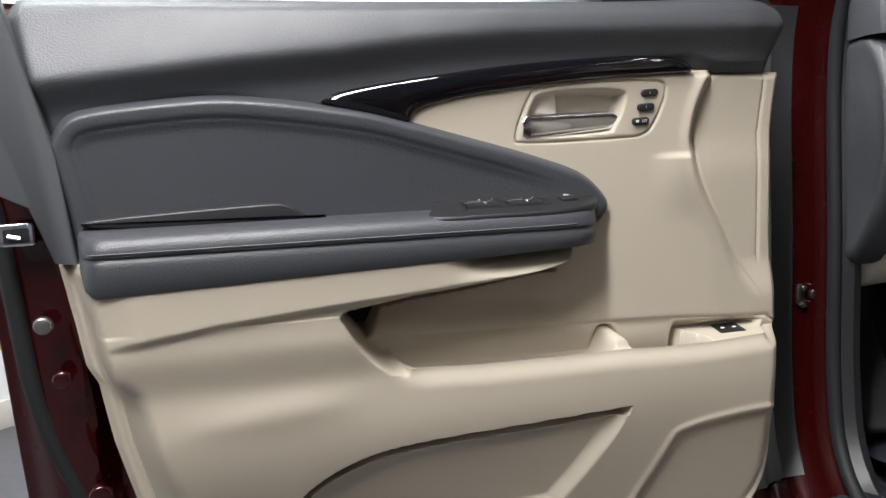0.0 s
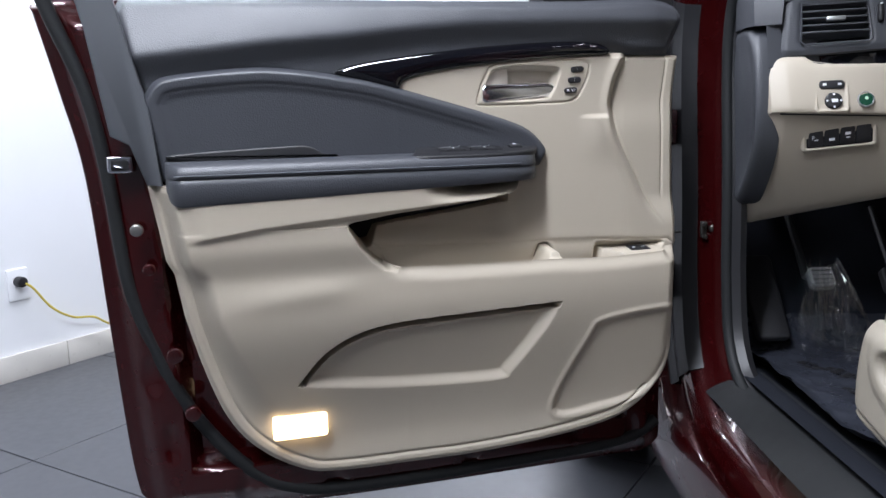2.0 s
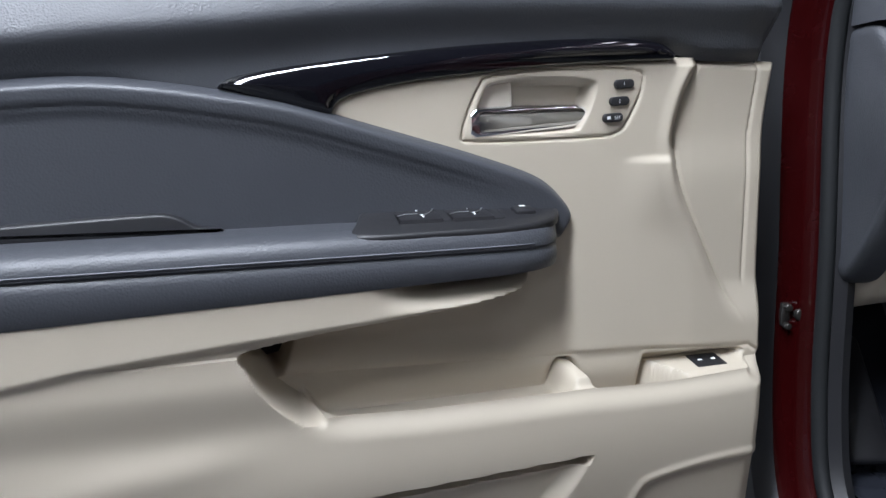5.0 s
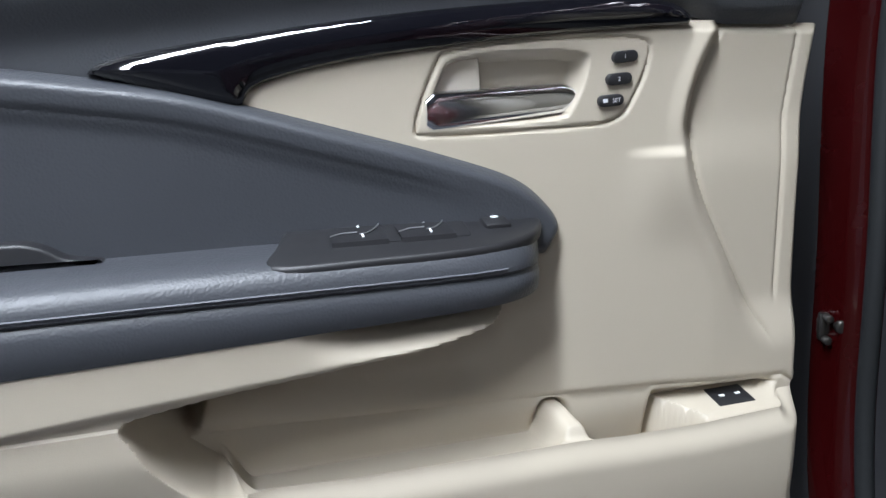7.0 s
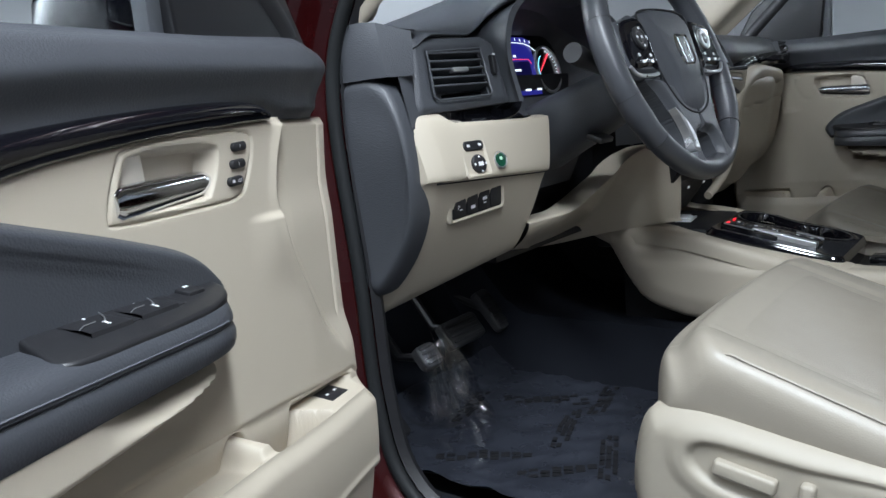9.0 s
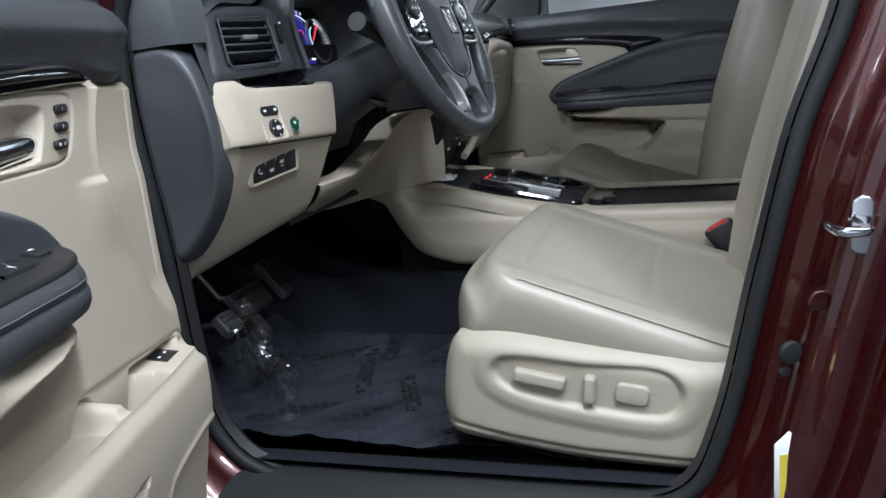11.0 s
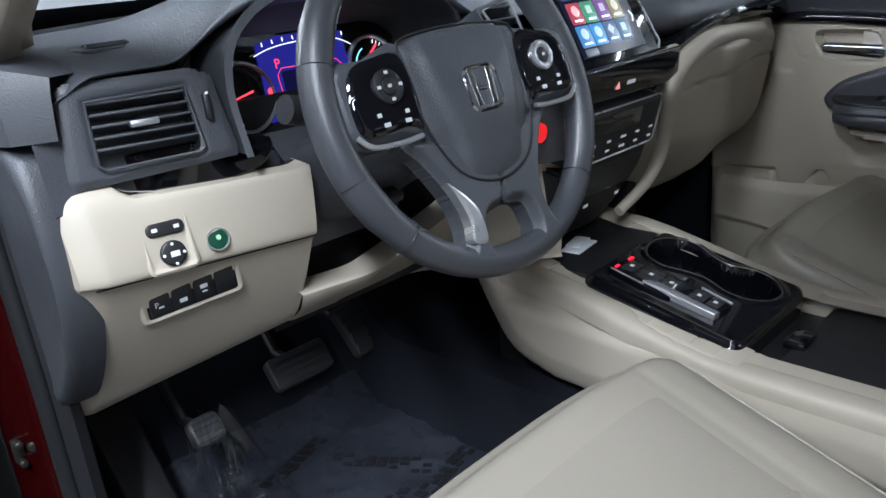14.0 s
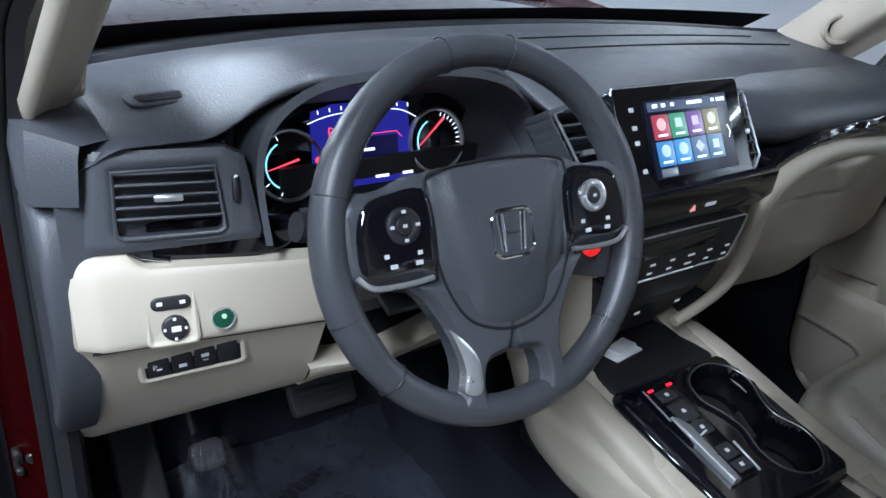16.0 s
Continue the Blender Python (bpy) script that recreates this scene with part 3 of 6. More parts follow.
def beige_height(P, d):
    u, v0 = P.T
    h = base(u)
    lip, seam = np.interp(u, *LIP), np.interp(u, *SEAM)
    # rows of the sheet drawn in to follow the bin's lip and seam
    v = np.where(v0 < 0.660, v0, np.where(v0 < 0.708, 0.660 + (v0 - 0.660) / 0.048 * (lip - 0.660), np.where(v0 < 0.764, lip + (v0 - 0.708) / 0.056 * (seam - lip), np.where(v0 < 0.800, seam + (v0 - 0.764) / 0.036 * (0.800 - seam), v0))))
    P = np.stack([u, v], 1)
    # the part that stands out: bulge below, band under the armrest, with the slot and the bin cut between them
    inner = signed(P, OUTER)
    width = 0.010 + 0.012 * smooth01((u + 0.02) / 0.06) - 0.003 * smooth01((v - 0.76) / 0.03)
    low = np.sqrt(np.clip((inner + 0.001) / width, 0, 1)) * 0.3 + 0.7 * smooth01((inner + 0.001) / width)
    low = low + (1 - low) * smooth01((u + 0.452) / 0.014) * smooth01((0.056 - u) / 0.022) * np.where((v0 <= 0.708) & (v0 > 0.6), 1, 0)
    side = np.minimum(smooth01((d - 0.012) / (0.05 + 0.03 * smooth01((0.7 - v) / 0.3) - 0.014 * smooth01((v - 0.74) / 0.06))), 1.0)
    latch = np.interp(v, [0.482, 0.562, 0.672, 0.777, 0.873], [-0.72, -0.75, -0.778, -0.799, -0.814])
    side = side + (smooth01((u - latch - 0.010) / 0.034) - side) * smooth01((v - 0.70) / 0.06) * smooth01((-0.30 - u) / 0.1)
    front = smooth01((u + 0.10) / 0.12)
    side = side * (1 - front) + front * np.minimum(smooth01((0.086 - u) / 0.045), smooth01((d + 0.002) / 0.03))
    fall = smooth01((v - 0.41) / 0.27)
    out = 0.044 + 0.010 * smooth01((v - 0.72) / 0.06)
    crease = np.interp(u, [-0.80, -0.765, -0.645, -0.52, -0.40, -0.30, -0.21], [0.785, 0.790, 0.806, 0.816, 0.8245, 0.833, 0.848])
    tip = 0.060 * np.sqrt(np.clip(1 - np.clip((u + 0.310) / 0.118, 0, 1) ** 4.0, 0, 1))
    out = np.minimum(out, np.where(v > 0.80, tip - 0.008, 1.0))
    out = out + (np.minimum(0.0605, tip - 0.0005) - out) * smooth01((v - crease + 0.009) / 0.010) * smooth01((u - latch - 0.03) / 0.05)
    h = h + (out - base(u)) * low * side * fall
    h += 0.004 * np.exp(-((v - 0.700 - (u + 0.5) * 0.06) / 0.020) ** 2) * smooth01((-0.47 - u) / 0.10) * smooth01((u + 0.74) / 0.12)
    # panel behind the slot: hollowed, open to the dark along the band
    behind = smooth01(-inner / 0.006)
    h -= 0.014 * behind * smooth01((v - seam - 0.006) / 0.03) * smooth01((-0.215 - u) / 0.05) * smooth01((0.87 - v) / 0.02)
    h -= 0.050 * behind * smooth01((v - 0.752) / 0.012) * smooth01((-0.468 - u + (v - 0.76) * 0.4) / 0.012) * smooth01((0.85 - v) / 0.01)
    slot = np.interp(u, [-0.5, -0.423, -0.3285, -0.2307], [0.783, 0.795, 0.806, 0.820])
    h -= 0.050 * behind * smooth01((v - slot + 0.002) / 0.004) * smooth01((u + 0.506) / 0.004) * smooth01((-0.232 - u) / 0.01) * smooth01((0.865 - v) / 0.01)
    # bin with a divider, a cup cell and the ledge of the switches
    t = np.clip((v - lip) / (seam - lip), 0, 1)
    h -= 0.010 * smooth01((v - lip + 0.030) / 0.030) ** 2 * smooth01((u + 0.470) / 0.06) * smooth01((0.060 - u) / 0.03) * np.where(v0 <= 0.708, 1, 0)
    into = smooth01((u + 0.458) / 0.028) * smooth01((0.056 - u) / 0.022) * np.where((v0 > 0.708) & (v0 < 0.764), 1, 0)
    reach = np.interp(t, [0, 0.10, 0.28, 0.62, 1], [0.034, 0.029, 0.024, BASE + 0.003, BASE])
    shift = np.clip((reach - BASE) / 0.066, 0, 1)
    ledge = smooth01((u + 0.084 - 0.052 * shift) / 0.010)
    wall = np.exp(-((u + 0.172 - 0.012 * shift) / 0.014) ** 4)
    bed = 0.711 - 0.004 * shift
    bed = bed + (0.664 - bed) * smooth01((u + 0.158) / 0.010) * (1 - ledge)
    bed = bed + (0.742 - 0.016 * shift - bed) * wall
    bed = bed + (np.minimum(0.729 - 0.012 * shift, seam - 0.006) - bed) * ledge
    deep = np.where(t > 0.62, seam + (bed - seam) * (1 - t) / 0.38, np.where(t > 0.28, bed, lip + (bed - lip) * smooth01(t / 0.28)))
    rise = (base(u) - BASE) * smooth01((t - 0.5) / 0.5)
    h = h + (reach + rise - h) * into
    slide = v - v0 + (deep - v) * into
    # seam above the bin
    line = np.concatenate([[(-0.497, 0.781), (-0.478, 0.764)], np.stack(SEAM, 1), [(0.072, 0.728), (0.078, 0.712)]])
    ds, _ = edge_distance(P, line, False)
    h -= 0.0024 * np.exp(-(ds / 0.0022) ** 2) * (1 - smooth01(inner / 0.003) * (u < 0))
    # map pocket with an open slit along its top
    p = signed(P, POCKET)
    dp, _ = edge_distance(P, POCKET_TOP, False)
    h -= 0.016 * smooth01(p / 0.020)
    h -= 0.050 * smooth01((p + 0.001) / 0.004) * smooth01((0.0105 - dp) / 0.004)
    # loudspeaker field
    sp = signed(P, SPEAKER)
    h -= 0.006 * smooth01((sp + 0.004) / 0.010)
    h += 0.002 * np.exp(-((sp + 0.008) / 0.005) ** 2)
    # flange with its groove round latch side and bottom
    rim = np.where((v < 0.47) | ((u < -0.55) & (u - latch < 0.05) & (v < 0.83)), 1.0, 0.0)
    h -= rim * 0.004 * np.exp(-((d - 0.022) / 0.0026) ** 2)
    h -= 0.010 * (1 - smooth01(d / 0.010))
    # handle cup, bezel joint, cover at the hinge edge
    h -= 0.024 * smooth01((signed(P, CUP) - 0.001) / 0.009)
    h -= 0.0034 * np.exp(-(signed(P, BEZEL) / 0.0014) ** 2)
    fc = signed(P, FRONT_COVER)
    h += 0.003 * smooth01((fc + 0.030) / 0.018) * (1 - smooth01((fc + 0.012) / 0.016)) * smooth01((v - 0.80) / 0.06)
    h -= (0.009 + 0.004 * smooth01((v - 0.93) / 0.06)) * smooth01((fc + 0.017) / 0.016) * smooth01((v - 0.76) / 0.06)
    h -= 0.0030 * np.exp(-(fc / 0.0016) ** 2) * smooth01((v - 0.76) / 0.03)
    h -= 0.0025 * np.exp(-((u - 0.052 - 0.14 * np.clip(v - 0.98, 0, 1)) / 0.0018) ** 2) * smooth01((v - 0.80) / 0.03)
    h += 0.006 * smooth01((u + 0.115) / 0.05) * (1 - smooth01((fc + 0.020) / 0.012)) * smooth01((0.962 - v) / 0.010) * smooth01((v - 0.86) / 0.08)
    return h, slide


def upper_height(P, d):
    u, v = P.T
    crease = np.interp(u, [-0.83, -0.745, -0.625, -0.50, -0.41, -0.30, -0.15], [1.066, 1.075, 1.088, 1.098, 1.108, 1.116, 1.118])
    h = base(u) + 0.014 - 0.040 * np.clip((v - crease + 0.004) / 0.08, 0, 2) ** 1.2
    h -= 0.016 * smooth01((crease + 0.004 - v) / 0.045)
    return h - 0.012 * (1 - smooth01(d / 0.014)) - 0.012 * smooth01((u - 0.02) / 0.06)


def pad_height(P, d):
    u, v = P.T
    h = base(u) - 0.006 + 0.022 * (1 - (1 - np.clip(d / 0.012, 0, 1)) ** 2)
    inner = smooth01((-0.215 - u) / 0.10)
    h -= 0.005 * smooth01((d - 0.018) / 0.022) * inner
    return h - 0.0012 * np.exp(-((d - 0.0265) / 0.0016) ** 2) * inner


def strip_height(P, d):
    return base(P[:, 0]) + 0.001 + 0.008 * np.sqrt(np.clip(d / 0.010, 0, 1)) + 0.004 * smooth01(d / 0.03)


def armrest_rows():
    """Cross-sections of the armrest from the latch end to its round tip."""
    rows = []
    for s in np.concatenate([np.linspace(0, 0.06, 6), np.linspace(0.1, 0.80, 16), 1 - 0.20 * (1 - np.sin(np.linspace(0.08, 1, 14) * math.pi / 2))]):
        u = -0.782 + 0.590 * s
        reach = 0.060 * math.sqrt(max(0.0, 1 - max(0.0, (s - 0.80) / 0.20) ** 4.0)) * (0.35 + 0.65 * math.sqrt(1 - (1 - min(1, s / 0.05)) ** 2))
        vb = 0.842 + 0.016 * s + 0.016 * (1 - min(1, s / 0.035)) ** 2
        vt = 0.906 - 0.004 * s
        prof = [(-0.045, vt + 0.004), (-0.010, vt + 0.003), (reach * 0.45, vt + 0.003), (reach * 0.82, vt + 0.001), (reach * 0.96, vt - 0.005), (reach + 0.002, vt - 0.013), (reach + 0.0025, vt - 0.0195), (reach - 0.0002, vt - 0.0218), (reach + 0.0020, vt - 0.0245), (reach + 0.004, vt - 0.030), (reach + 0.0035, vb + 0.008), (reach + 0.0005, vb + 0.0015), (reach * 0.9 - 0.002, vb), (-0.02, vb)]
        rows.append([(u, -n, v) for n, v in prof])
    return rows


def build_door(name, label, m, driver):
    door = thing(name, label, "car door")
    # painted shell
    shell = np.concatenate([spline([(-0.955, 1.16), (-0.925, 1.02), (-0.900, 0.88), (-0.885, 0.62), (-0.872, 0.40), (-0.862, 0.32)], 6), spline([(-0.85, 0.305), (-0.5, 0.295), (-0.05, 0.30), (0.08, 0.31), (0.095, 0.40), (0.095, 0.8), (0.10, 1.13)], 6)])
    part("shell", relief(shell, lambda P, d: -0.050 - 0.03 * (1 - smooth01(d / 0.05)) - 0.045 * smooth01((d - 0.085) / 0.02) - 0.007 * sum(np.exp(-(((P[:, 0] - a) / 0.014) ** 2 + ((P[:, 1] - b) / 0.030) ** 2) ** 2) for a, b in ((-0.815, 0.44), (-0.835, 0.56), (-0.70, 0.345), (-0.55, 0.335), (-0.30, 0.335), (0.02, 0.36))), 0.006, 0.06), RED, door, "dark red painted door shell")
    skin = np.array([(u * 1.012 - 0.012, v) for u, v in shell])
    part("outer_skin", slab([(u, v) for u, v in skin], 0.012, 0.004, m=pose(0, 0.158, 0)), RED, door)
    seal_path = spline([(-0.975, 1.22), (-0.950, 1.135), (-0.909, 1.017), (-0.890, 0.894), (-0.875, 0.722), (-0.845, 0.611), (-0.796, 0.494), (-0.717, 0.388), (-0.64, 0.338), (-0.5, 0.322), (-0.05, 0.335), (0.06, 0.37)], 8)
    part("weather_seal", tube([(u + 0.016, 0.058, v) for u, v in seal_path], 0.0115, 10), RUBBER, door, "dark grey rubber weather seal")
    # trim
    part("lower_trim", relief(BEIGE_OUT, beige_height, 0.0018 if driver else 0.005, 0.035), BEIGE, door, "moulded beige plastic lower trim with pocket and shelf")
    upper = np.concatenate([[(-0.842, 1.132), (-0.812, 1.02), (-0.800, 0.93), (-0.79, 0.89), (-0.782, 0.90), (-0.785, 1.005), (-0.74, 1.025), (-0.665, 1.036), (-0.605, 1.034), (-0.54, 1.018), (-0.43, 0.992), (-0.40, 1.025), (-0.30, 1.056), (-0.06, 1.070), (-0.01, 1.060), (0.070, 1.058)], spline([(0.072, 1.062), (0.086, 1.10), (0.085, 1.138), (0.03, 1.152), (-0.15, 1.148), (-0.45, 1.150), (-0.70, 1.156), (-0.83, 1.158)], 5)])
    part("upper_trim", relief(lift(upper), upper_height, 0.005, 0.06), CHARCOAL, door, "dark charcoal soft-touch upper trim")
    pad = np.concatenate([PAD_OUT, [(-0.25, 0.868), (-0.60, 0.860), (-0.775, 0.862)], spline([(-0.792, 0.88), (-0.80, 0.94)], 4)])
    part("padded_insert", relief(pad, pad_height, 0.0022 if driver else 0.005, 0.02), LEATHER, door, "dark charcoal leather padded insert")
    strip = np.concatenate([spline([(-0.517, 1.038), (-0.508, 1.045), (-0.475, 1.0525), (-0.395, 1.0635), (-0.275, 1.0755), (-0.14, 1.082), (-0.075, 1.078), (-0.052, 1.066)], 6), spline([(-0.055, 1.0598), (-0.155, 1.0560), (-0.235, 1.0505), (-0.305, 1.0435), (-0.350, 1.0375), (-0.388, 1.0295), (-0.406, 1.0225), (-0.420, 1.0095), (-0.470, 1.023)], 6)])
    part("trim_strip", relief(strip, strip_height, 0.0022 if driver else 0.004, 0.015), PIANO, door, "gloss black decorative strip")
    rest = part("armrest", loft(armrest_rows()), LEATHER, door, "dark charcoal stitched leather armrest")
    for k in range(98):
        if k == 0:
            st = part("stitch", tube([(-0.0028, 0, 0), (0.0028, 0, 0.0002)], 0.0010, 5), THREAD, rest)
        else:
            o = st
            st = new("stitch", o.data)
            st.parent = rest
        s = 0.03 + k * 0.0092
        st.location = (-0.782 + 0.590 * s, -0.0028 - 0.060 * math.sqrt(max(0.0, 1 - max(0.0, (s - 0.80) / 0.20) ** 4.0)), 0.906 - 0.004 * s - 0.0165)
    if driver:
        # black sheet put in for the shade deep in the slot
        part("slot_shade", slab([(-0.521, 0.760), (-0.521, 0.802), (-0.36, 0.824), (-0.21, 0.842), (-0.20, 0.812), (-0.36, 0.785)], 0.002, 0, m=pose(0, 0.062, 0)), INK_AND_SHADE, door, "black sheet standing for the shade inside the slot below the armrest")
    # pull recess of the armrest
    part("grab_recess", slab(spline([(-0.770, 0.910), (-0.765, 0.918), (-0.60, 0.924), (-0.565, 0.922), (-0.545, 0.911), (-0.53, 0.905), (-0.70, 0.905)], 4, closed=True), 0.024, 0.003, m=pose(0, 0.020, 0.002)), BLACK, door, "black grab recess lining")
    # window switches
    plate = slab(spline([(-0.405, -0.048), (-0.400, -0.010), (-0.385, 0.030), (-0.35, 0.040), (-0.25, 0.040), (-0.200, 0.030), (-0.188, 0.006), (-0.205, -0.026), (-0.25, -0.045), (-0.33, -0.050)], 5, closed=True) + np.array([(0.3, 0)]), 0.009, 0.004)
    deck = pose(-0.300, -0.008, 0.903, -80, 0, 0) @ pose(0, 0, 0, 0, 2, 0)
    bmesh.ops.transform(plate, matrix=deck, verts=plate.verts)
    panel = part("switch_panel", plate, BLACK, door, "matt black window switch panel")
    for x in (-0.039, 0.013) if driver else (-0.01,):
        key = deck @ pose(x, -0.009, 0.002)
        rocker = [[(q, -y, z) for q in (-0.021, -0.019, 0.019, 0.021)] for z, y in ((0.031, -0.004), (0.030, 0.0012), (0.012, 0.0004), (0.0, 0.0014), (-0.014, 0.0034), (-0.024, 0.0034), (-0.027, -0.004))]
        bm = loft(rocker)
        bmesh.ops.transform(bm, matrix=key, verts=bm.verts)
        part("window_switch", bm, BLACK, panel)
        part("switch_well", slab(rounded(0.014, 0.050, 0.004), 0.0006, 0.0002, m=key @ pose(0.027, 0, 0.002)), INK_AND_SHADE, panel)
        part("switch_line", tube([key @ Vector(q) for q in spline([(-0.021, -0.0018, 0.030), (0.021, -0.0018, 0.030), (0.018, -0.0018, 0.008), (0.008, -0.0034, -0.008), (0.001, -0.0042, -0.012)], 4)], 0.0006, 5), SATIN, panel)
        part("switch_line", tube([key @ Vector(q) for q in ((-0.021, -0.0036, -0.012), (-0.012, -0.0036, -0.007), (0.0, -0.0034, -0.006))], 0.0005, 5), SATIN, panel)
        for dz, y in ((0.013, -0.0010), (-0.015, -0.0040)):
            part("switch_mark", block(0.0018, 0.0006, 0.008, 0, m=key @ pose(0.003, y, dz)), INK, panel)
    if driver:
        part("lock_switch", block(0.022, 0.008, 0.026, 0.003, m=deck @ pose(0.072, -0.0085, 0.002)), BLACK, panel)
        for dx in (-0.008, 0.008):
            part("switch_mark", block(0.006, 0.0006, 0.004, 0, m=deck @ pose(0.068 + dx, -0.0093, 0.026)), INK, panel)
        part("switch_mark", block(0.006, 0.0006, 0.003, 0, m=deck @ pose(0.072, -0.0128, 0.004)), INK, panel)
    # inner handle
    lever_rows = []
    for s in np.linspace(0, 1, 26):
        uc = -0.275 + 0.126 * s
        half = (0.0160 - 0.0040 * s) * math.sqrt(max(0.45, 1 - max(0.0, (0.05 - s) / 0.05) ** 2)) * math.sqrt(max(0.40, 1 - max(0.0, (s - 0.94) / 0.06) ** 2))
        uu, vv = uc, 0.9985 + 0.006 * s
        lever_rows.append([(uu, 0.020 - 0.012 * math.copysign(abs(math.cos(a)) ** 0.45, math.cos(a)), vv + half * math.copysign(abs(math.sin(a)) ** 0.9, math.sin(a))) for a in np.arange(20) * math.pi / 10])
    part("door_handle", loft(lever_rows, closed=True, caps=True), CHROME, door, "polished chrome inner handle lever")
    part("lock_tab", slab([(-0.258, 1.038), (-0.271, 1.010), (-0.226, 1.010), (-0.228, 1.041)], 0.016, 0.003, m=pose(0, 0.036, 0)), LOCKTAB, door, "satin champagne lock tab")
    if driver:
        for k, (x, z, w) in enumerate(((-0.110, 1.036, "1"), (-0.115, 1.0185, "2"), (-0.122, 1.0015, "SET"))):
            key = part("memory_button", slab(rounded(0.0225, 0.0095, 0.0046), 0.005, 0.0015, m=pose(x, 0.0025, z, 0, -3, 0)), BLACK, door)
            text("button_print", w, 0.0048, pose(x - (0.001 if k < 2 else -0.004), -0.0028, z, 0, -3, 0), INK, key)
            if k == 2:
                part("button_print", block(0.004, 0.0006, 0.003, 0, m=pose(x - 0.006, -0.0026, z, 0, -3, 0)), INK, key)
        # tailgate and fuel flap switches on the ledge
        ledge = pose(0.003, -0.004, 0.7225, -80, 0, 0)
        key = part("release_switch", slab(rounded(0.040, 0.030, 0.002), 0.006, 0.0015, m=ledge @ pose(0, 0.004, 0)), BLACK, door, "black release switch plate")
        part("switch_mark", block(0.005, 0.0006, 0.003, 0, m=ledge @ pose(-0.008, -0.0024, 0)), INK, key)
        part("switch_mark", block(0.005, 0.0006, 0.003, 0, m=ledge @ pose(0.009, -0.0024, 0)), INK, key)
        part("courtesy_lamp", slab(np.array(rounded(0.090, 0.040, 0.006)) + np.array([(-0.606, 0.463)]), 0.012, 0.003, m=pose(0, 0.016, 0)), LAMPGLOW, door, "lit warm courtesy lamp lens")
    # latch, bolts and upper frame
    part("latch", slab(rounded(0.036, 0.025, 0.004), 0.010, 0.002, m=pose(-0.850, 0.032, 0.907)), CHROME, door, "steel door latch in a dark slot")
    part("latch_mouth", slab(rounded(0.026, 0.016, 0.003), 0.002, 0.0006, m=pose(-0.850, 0.0225, 0.906)), INK_AND_SHADE, door)
    part("latch_claw", tube([(-0.858, 0.0195, 0.906), (-0.846, 0.0195, 0.903)], 0.0025, 6), CHROME, door)
    for u, v in ((-0.835, 0.805), (-0.822, 0.742), (-0.795, 0.60), (-0.775, 0.50)):
        part("bolt", disc(0.010 if v > 0.7 else 0.013, 0.010, 0.003, 14, m=pose(u, 0.030, v)), STEEL if v > 0.79 else RED, door)
    frame_pts = spline([(-0.800, 0.875), (-0.832, 0.935), (-0.862, 0.952), (-0.880, 1.106), (-0.93, 1.33), (-0.90, 1.50), (-0.60, 1.56), (-0.36, 1.52), (-0.18, 1.38), (0.02, 1.19), (0.05, 1.15)], 8)
    part("window_frame", tube([(u, 0.040, v) for u, v in frame_pts[28:]], 0.022, 10), BLACK, door, "black window frame")
    part("frame_trim", slab(np.array([(-0.790, 0.872), (-0.812, 0.875), (-0.832, 0.936), (-0.858, 0.950), (-0.880, 1.106), (-0.93, 1.34), (-0.88, 1.34), (-0.835, 1.14), (-0.80, 0.99)]), 0.016, 0.003, m=pose(0, 0.022, 0)), GREY, door, "flat grey window frame trim")
    pane = part("window_pane", slab([(-0.86, 1.12), (-0.90, 1.34), (-0.87, 1.47), (-0.60, 1.54), (-0.37, 1.50), (-0.18, 1.36), (0.0, 1.18), (0.02, 1.12)], 0.004, 0.001, m=pose(0, 0.05, 0)), GLASS, door)
    pane.visible_shadow = False
    part("mirror_corner", slab([(-0.150, 1.135), (-0.175, 1.40), (0.03, 1.24), (0.088, 1.135)], 0.02, 0.006, m=pose(0, 0.045, 0)), BLACK, door, "black sail panel")
    part("window_post", block(0.022, 0.02, 0.30, 0.004, m=pose(-0.165, 0.045, 1.27)), GREY, door)
    # outside mirror
    shell_bm = bmesh.new()
    bmesh.ops.create_uvsphere(shell_bm, u_segments=24, v_segments=14, radius=1)
    for w in shell_bm.verts:
        sx = math.copysign(abs(w.co.x) ** 0.6, w.co.x)
        w.co = (sx * 0.125, max(w.co.y, -0.25) * 0.10, math.copysign(abs(w.co.z) ** 0.7, w.co.z) * 0.078)
    tilt = pose(0.045, 0.27, 1.20, 0, 0, 70)
    bmesh.ops.transform(shell_bm, matrix=tilt, verts=shell_bm.verts)
    part("mirror_housing", shell_bm, PIANO, door, "black outside mirror housing")
    part("mirror_glass", slab(rounded(0.20, 0.125, 0.04), 0.004, 0.001, m=tilt @ pose(0, -0.027, 0)), MIRROR, door, "outside mirror glass")
    part("mirror_arm", block(0.06, 0.14, 0.04, 0.01, m=pose(0.045, 0.15, 1.155)), BLACK, door)
    door.matrix_world = m
    return door


DOOR_TURN = math.degrees(math.atan2(0.252, 0.968))
open_door = build_door("driver_door", "open dark red car door with beige and charcoal trim", pose(0.366, 1.038, 0, 0, 0, DOOR_TURN), True)

# ---- passenger door (closed) ----
closed_door = build_door("passenger_door", "closed car door with beige and charcoal trim", Matrix(((0, 1, 0, 2.105), (1, 0, 0, 1.0), (0, 0, 1, 0.004), (0, 0, 0, 1))), False)

# ---- dashboard ----
dash = thing("dashboard", "charcoal and beige car dashboard with lit instruments and screen", "dashboard")
MIDX = 1.385


def bump_at(x, c, w, p=2.0):
    return max(0.0, 1 - abs((x - c) / w) ** p)


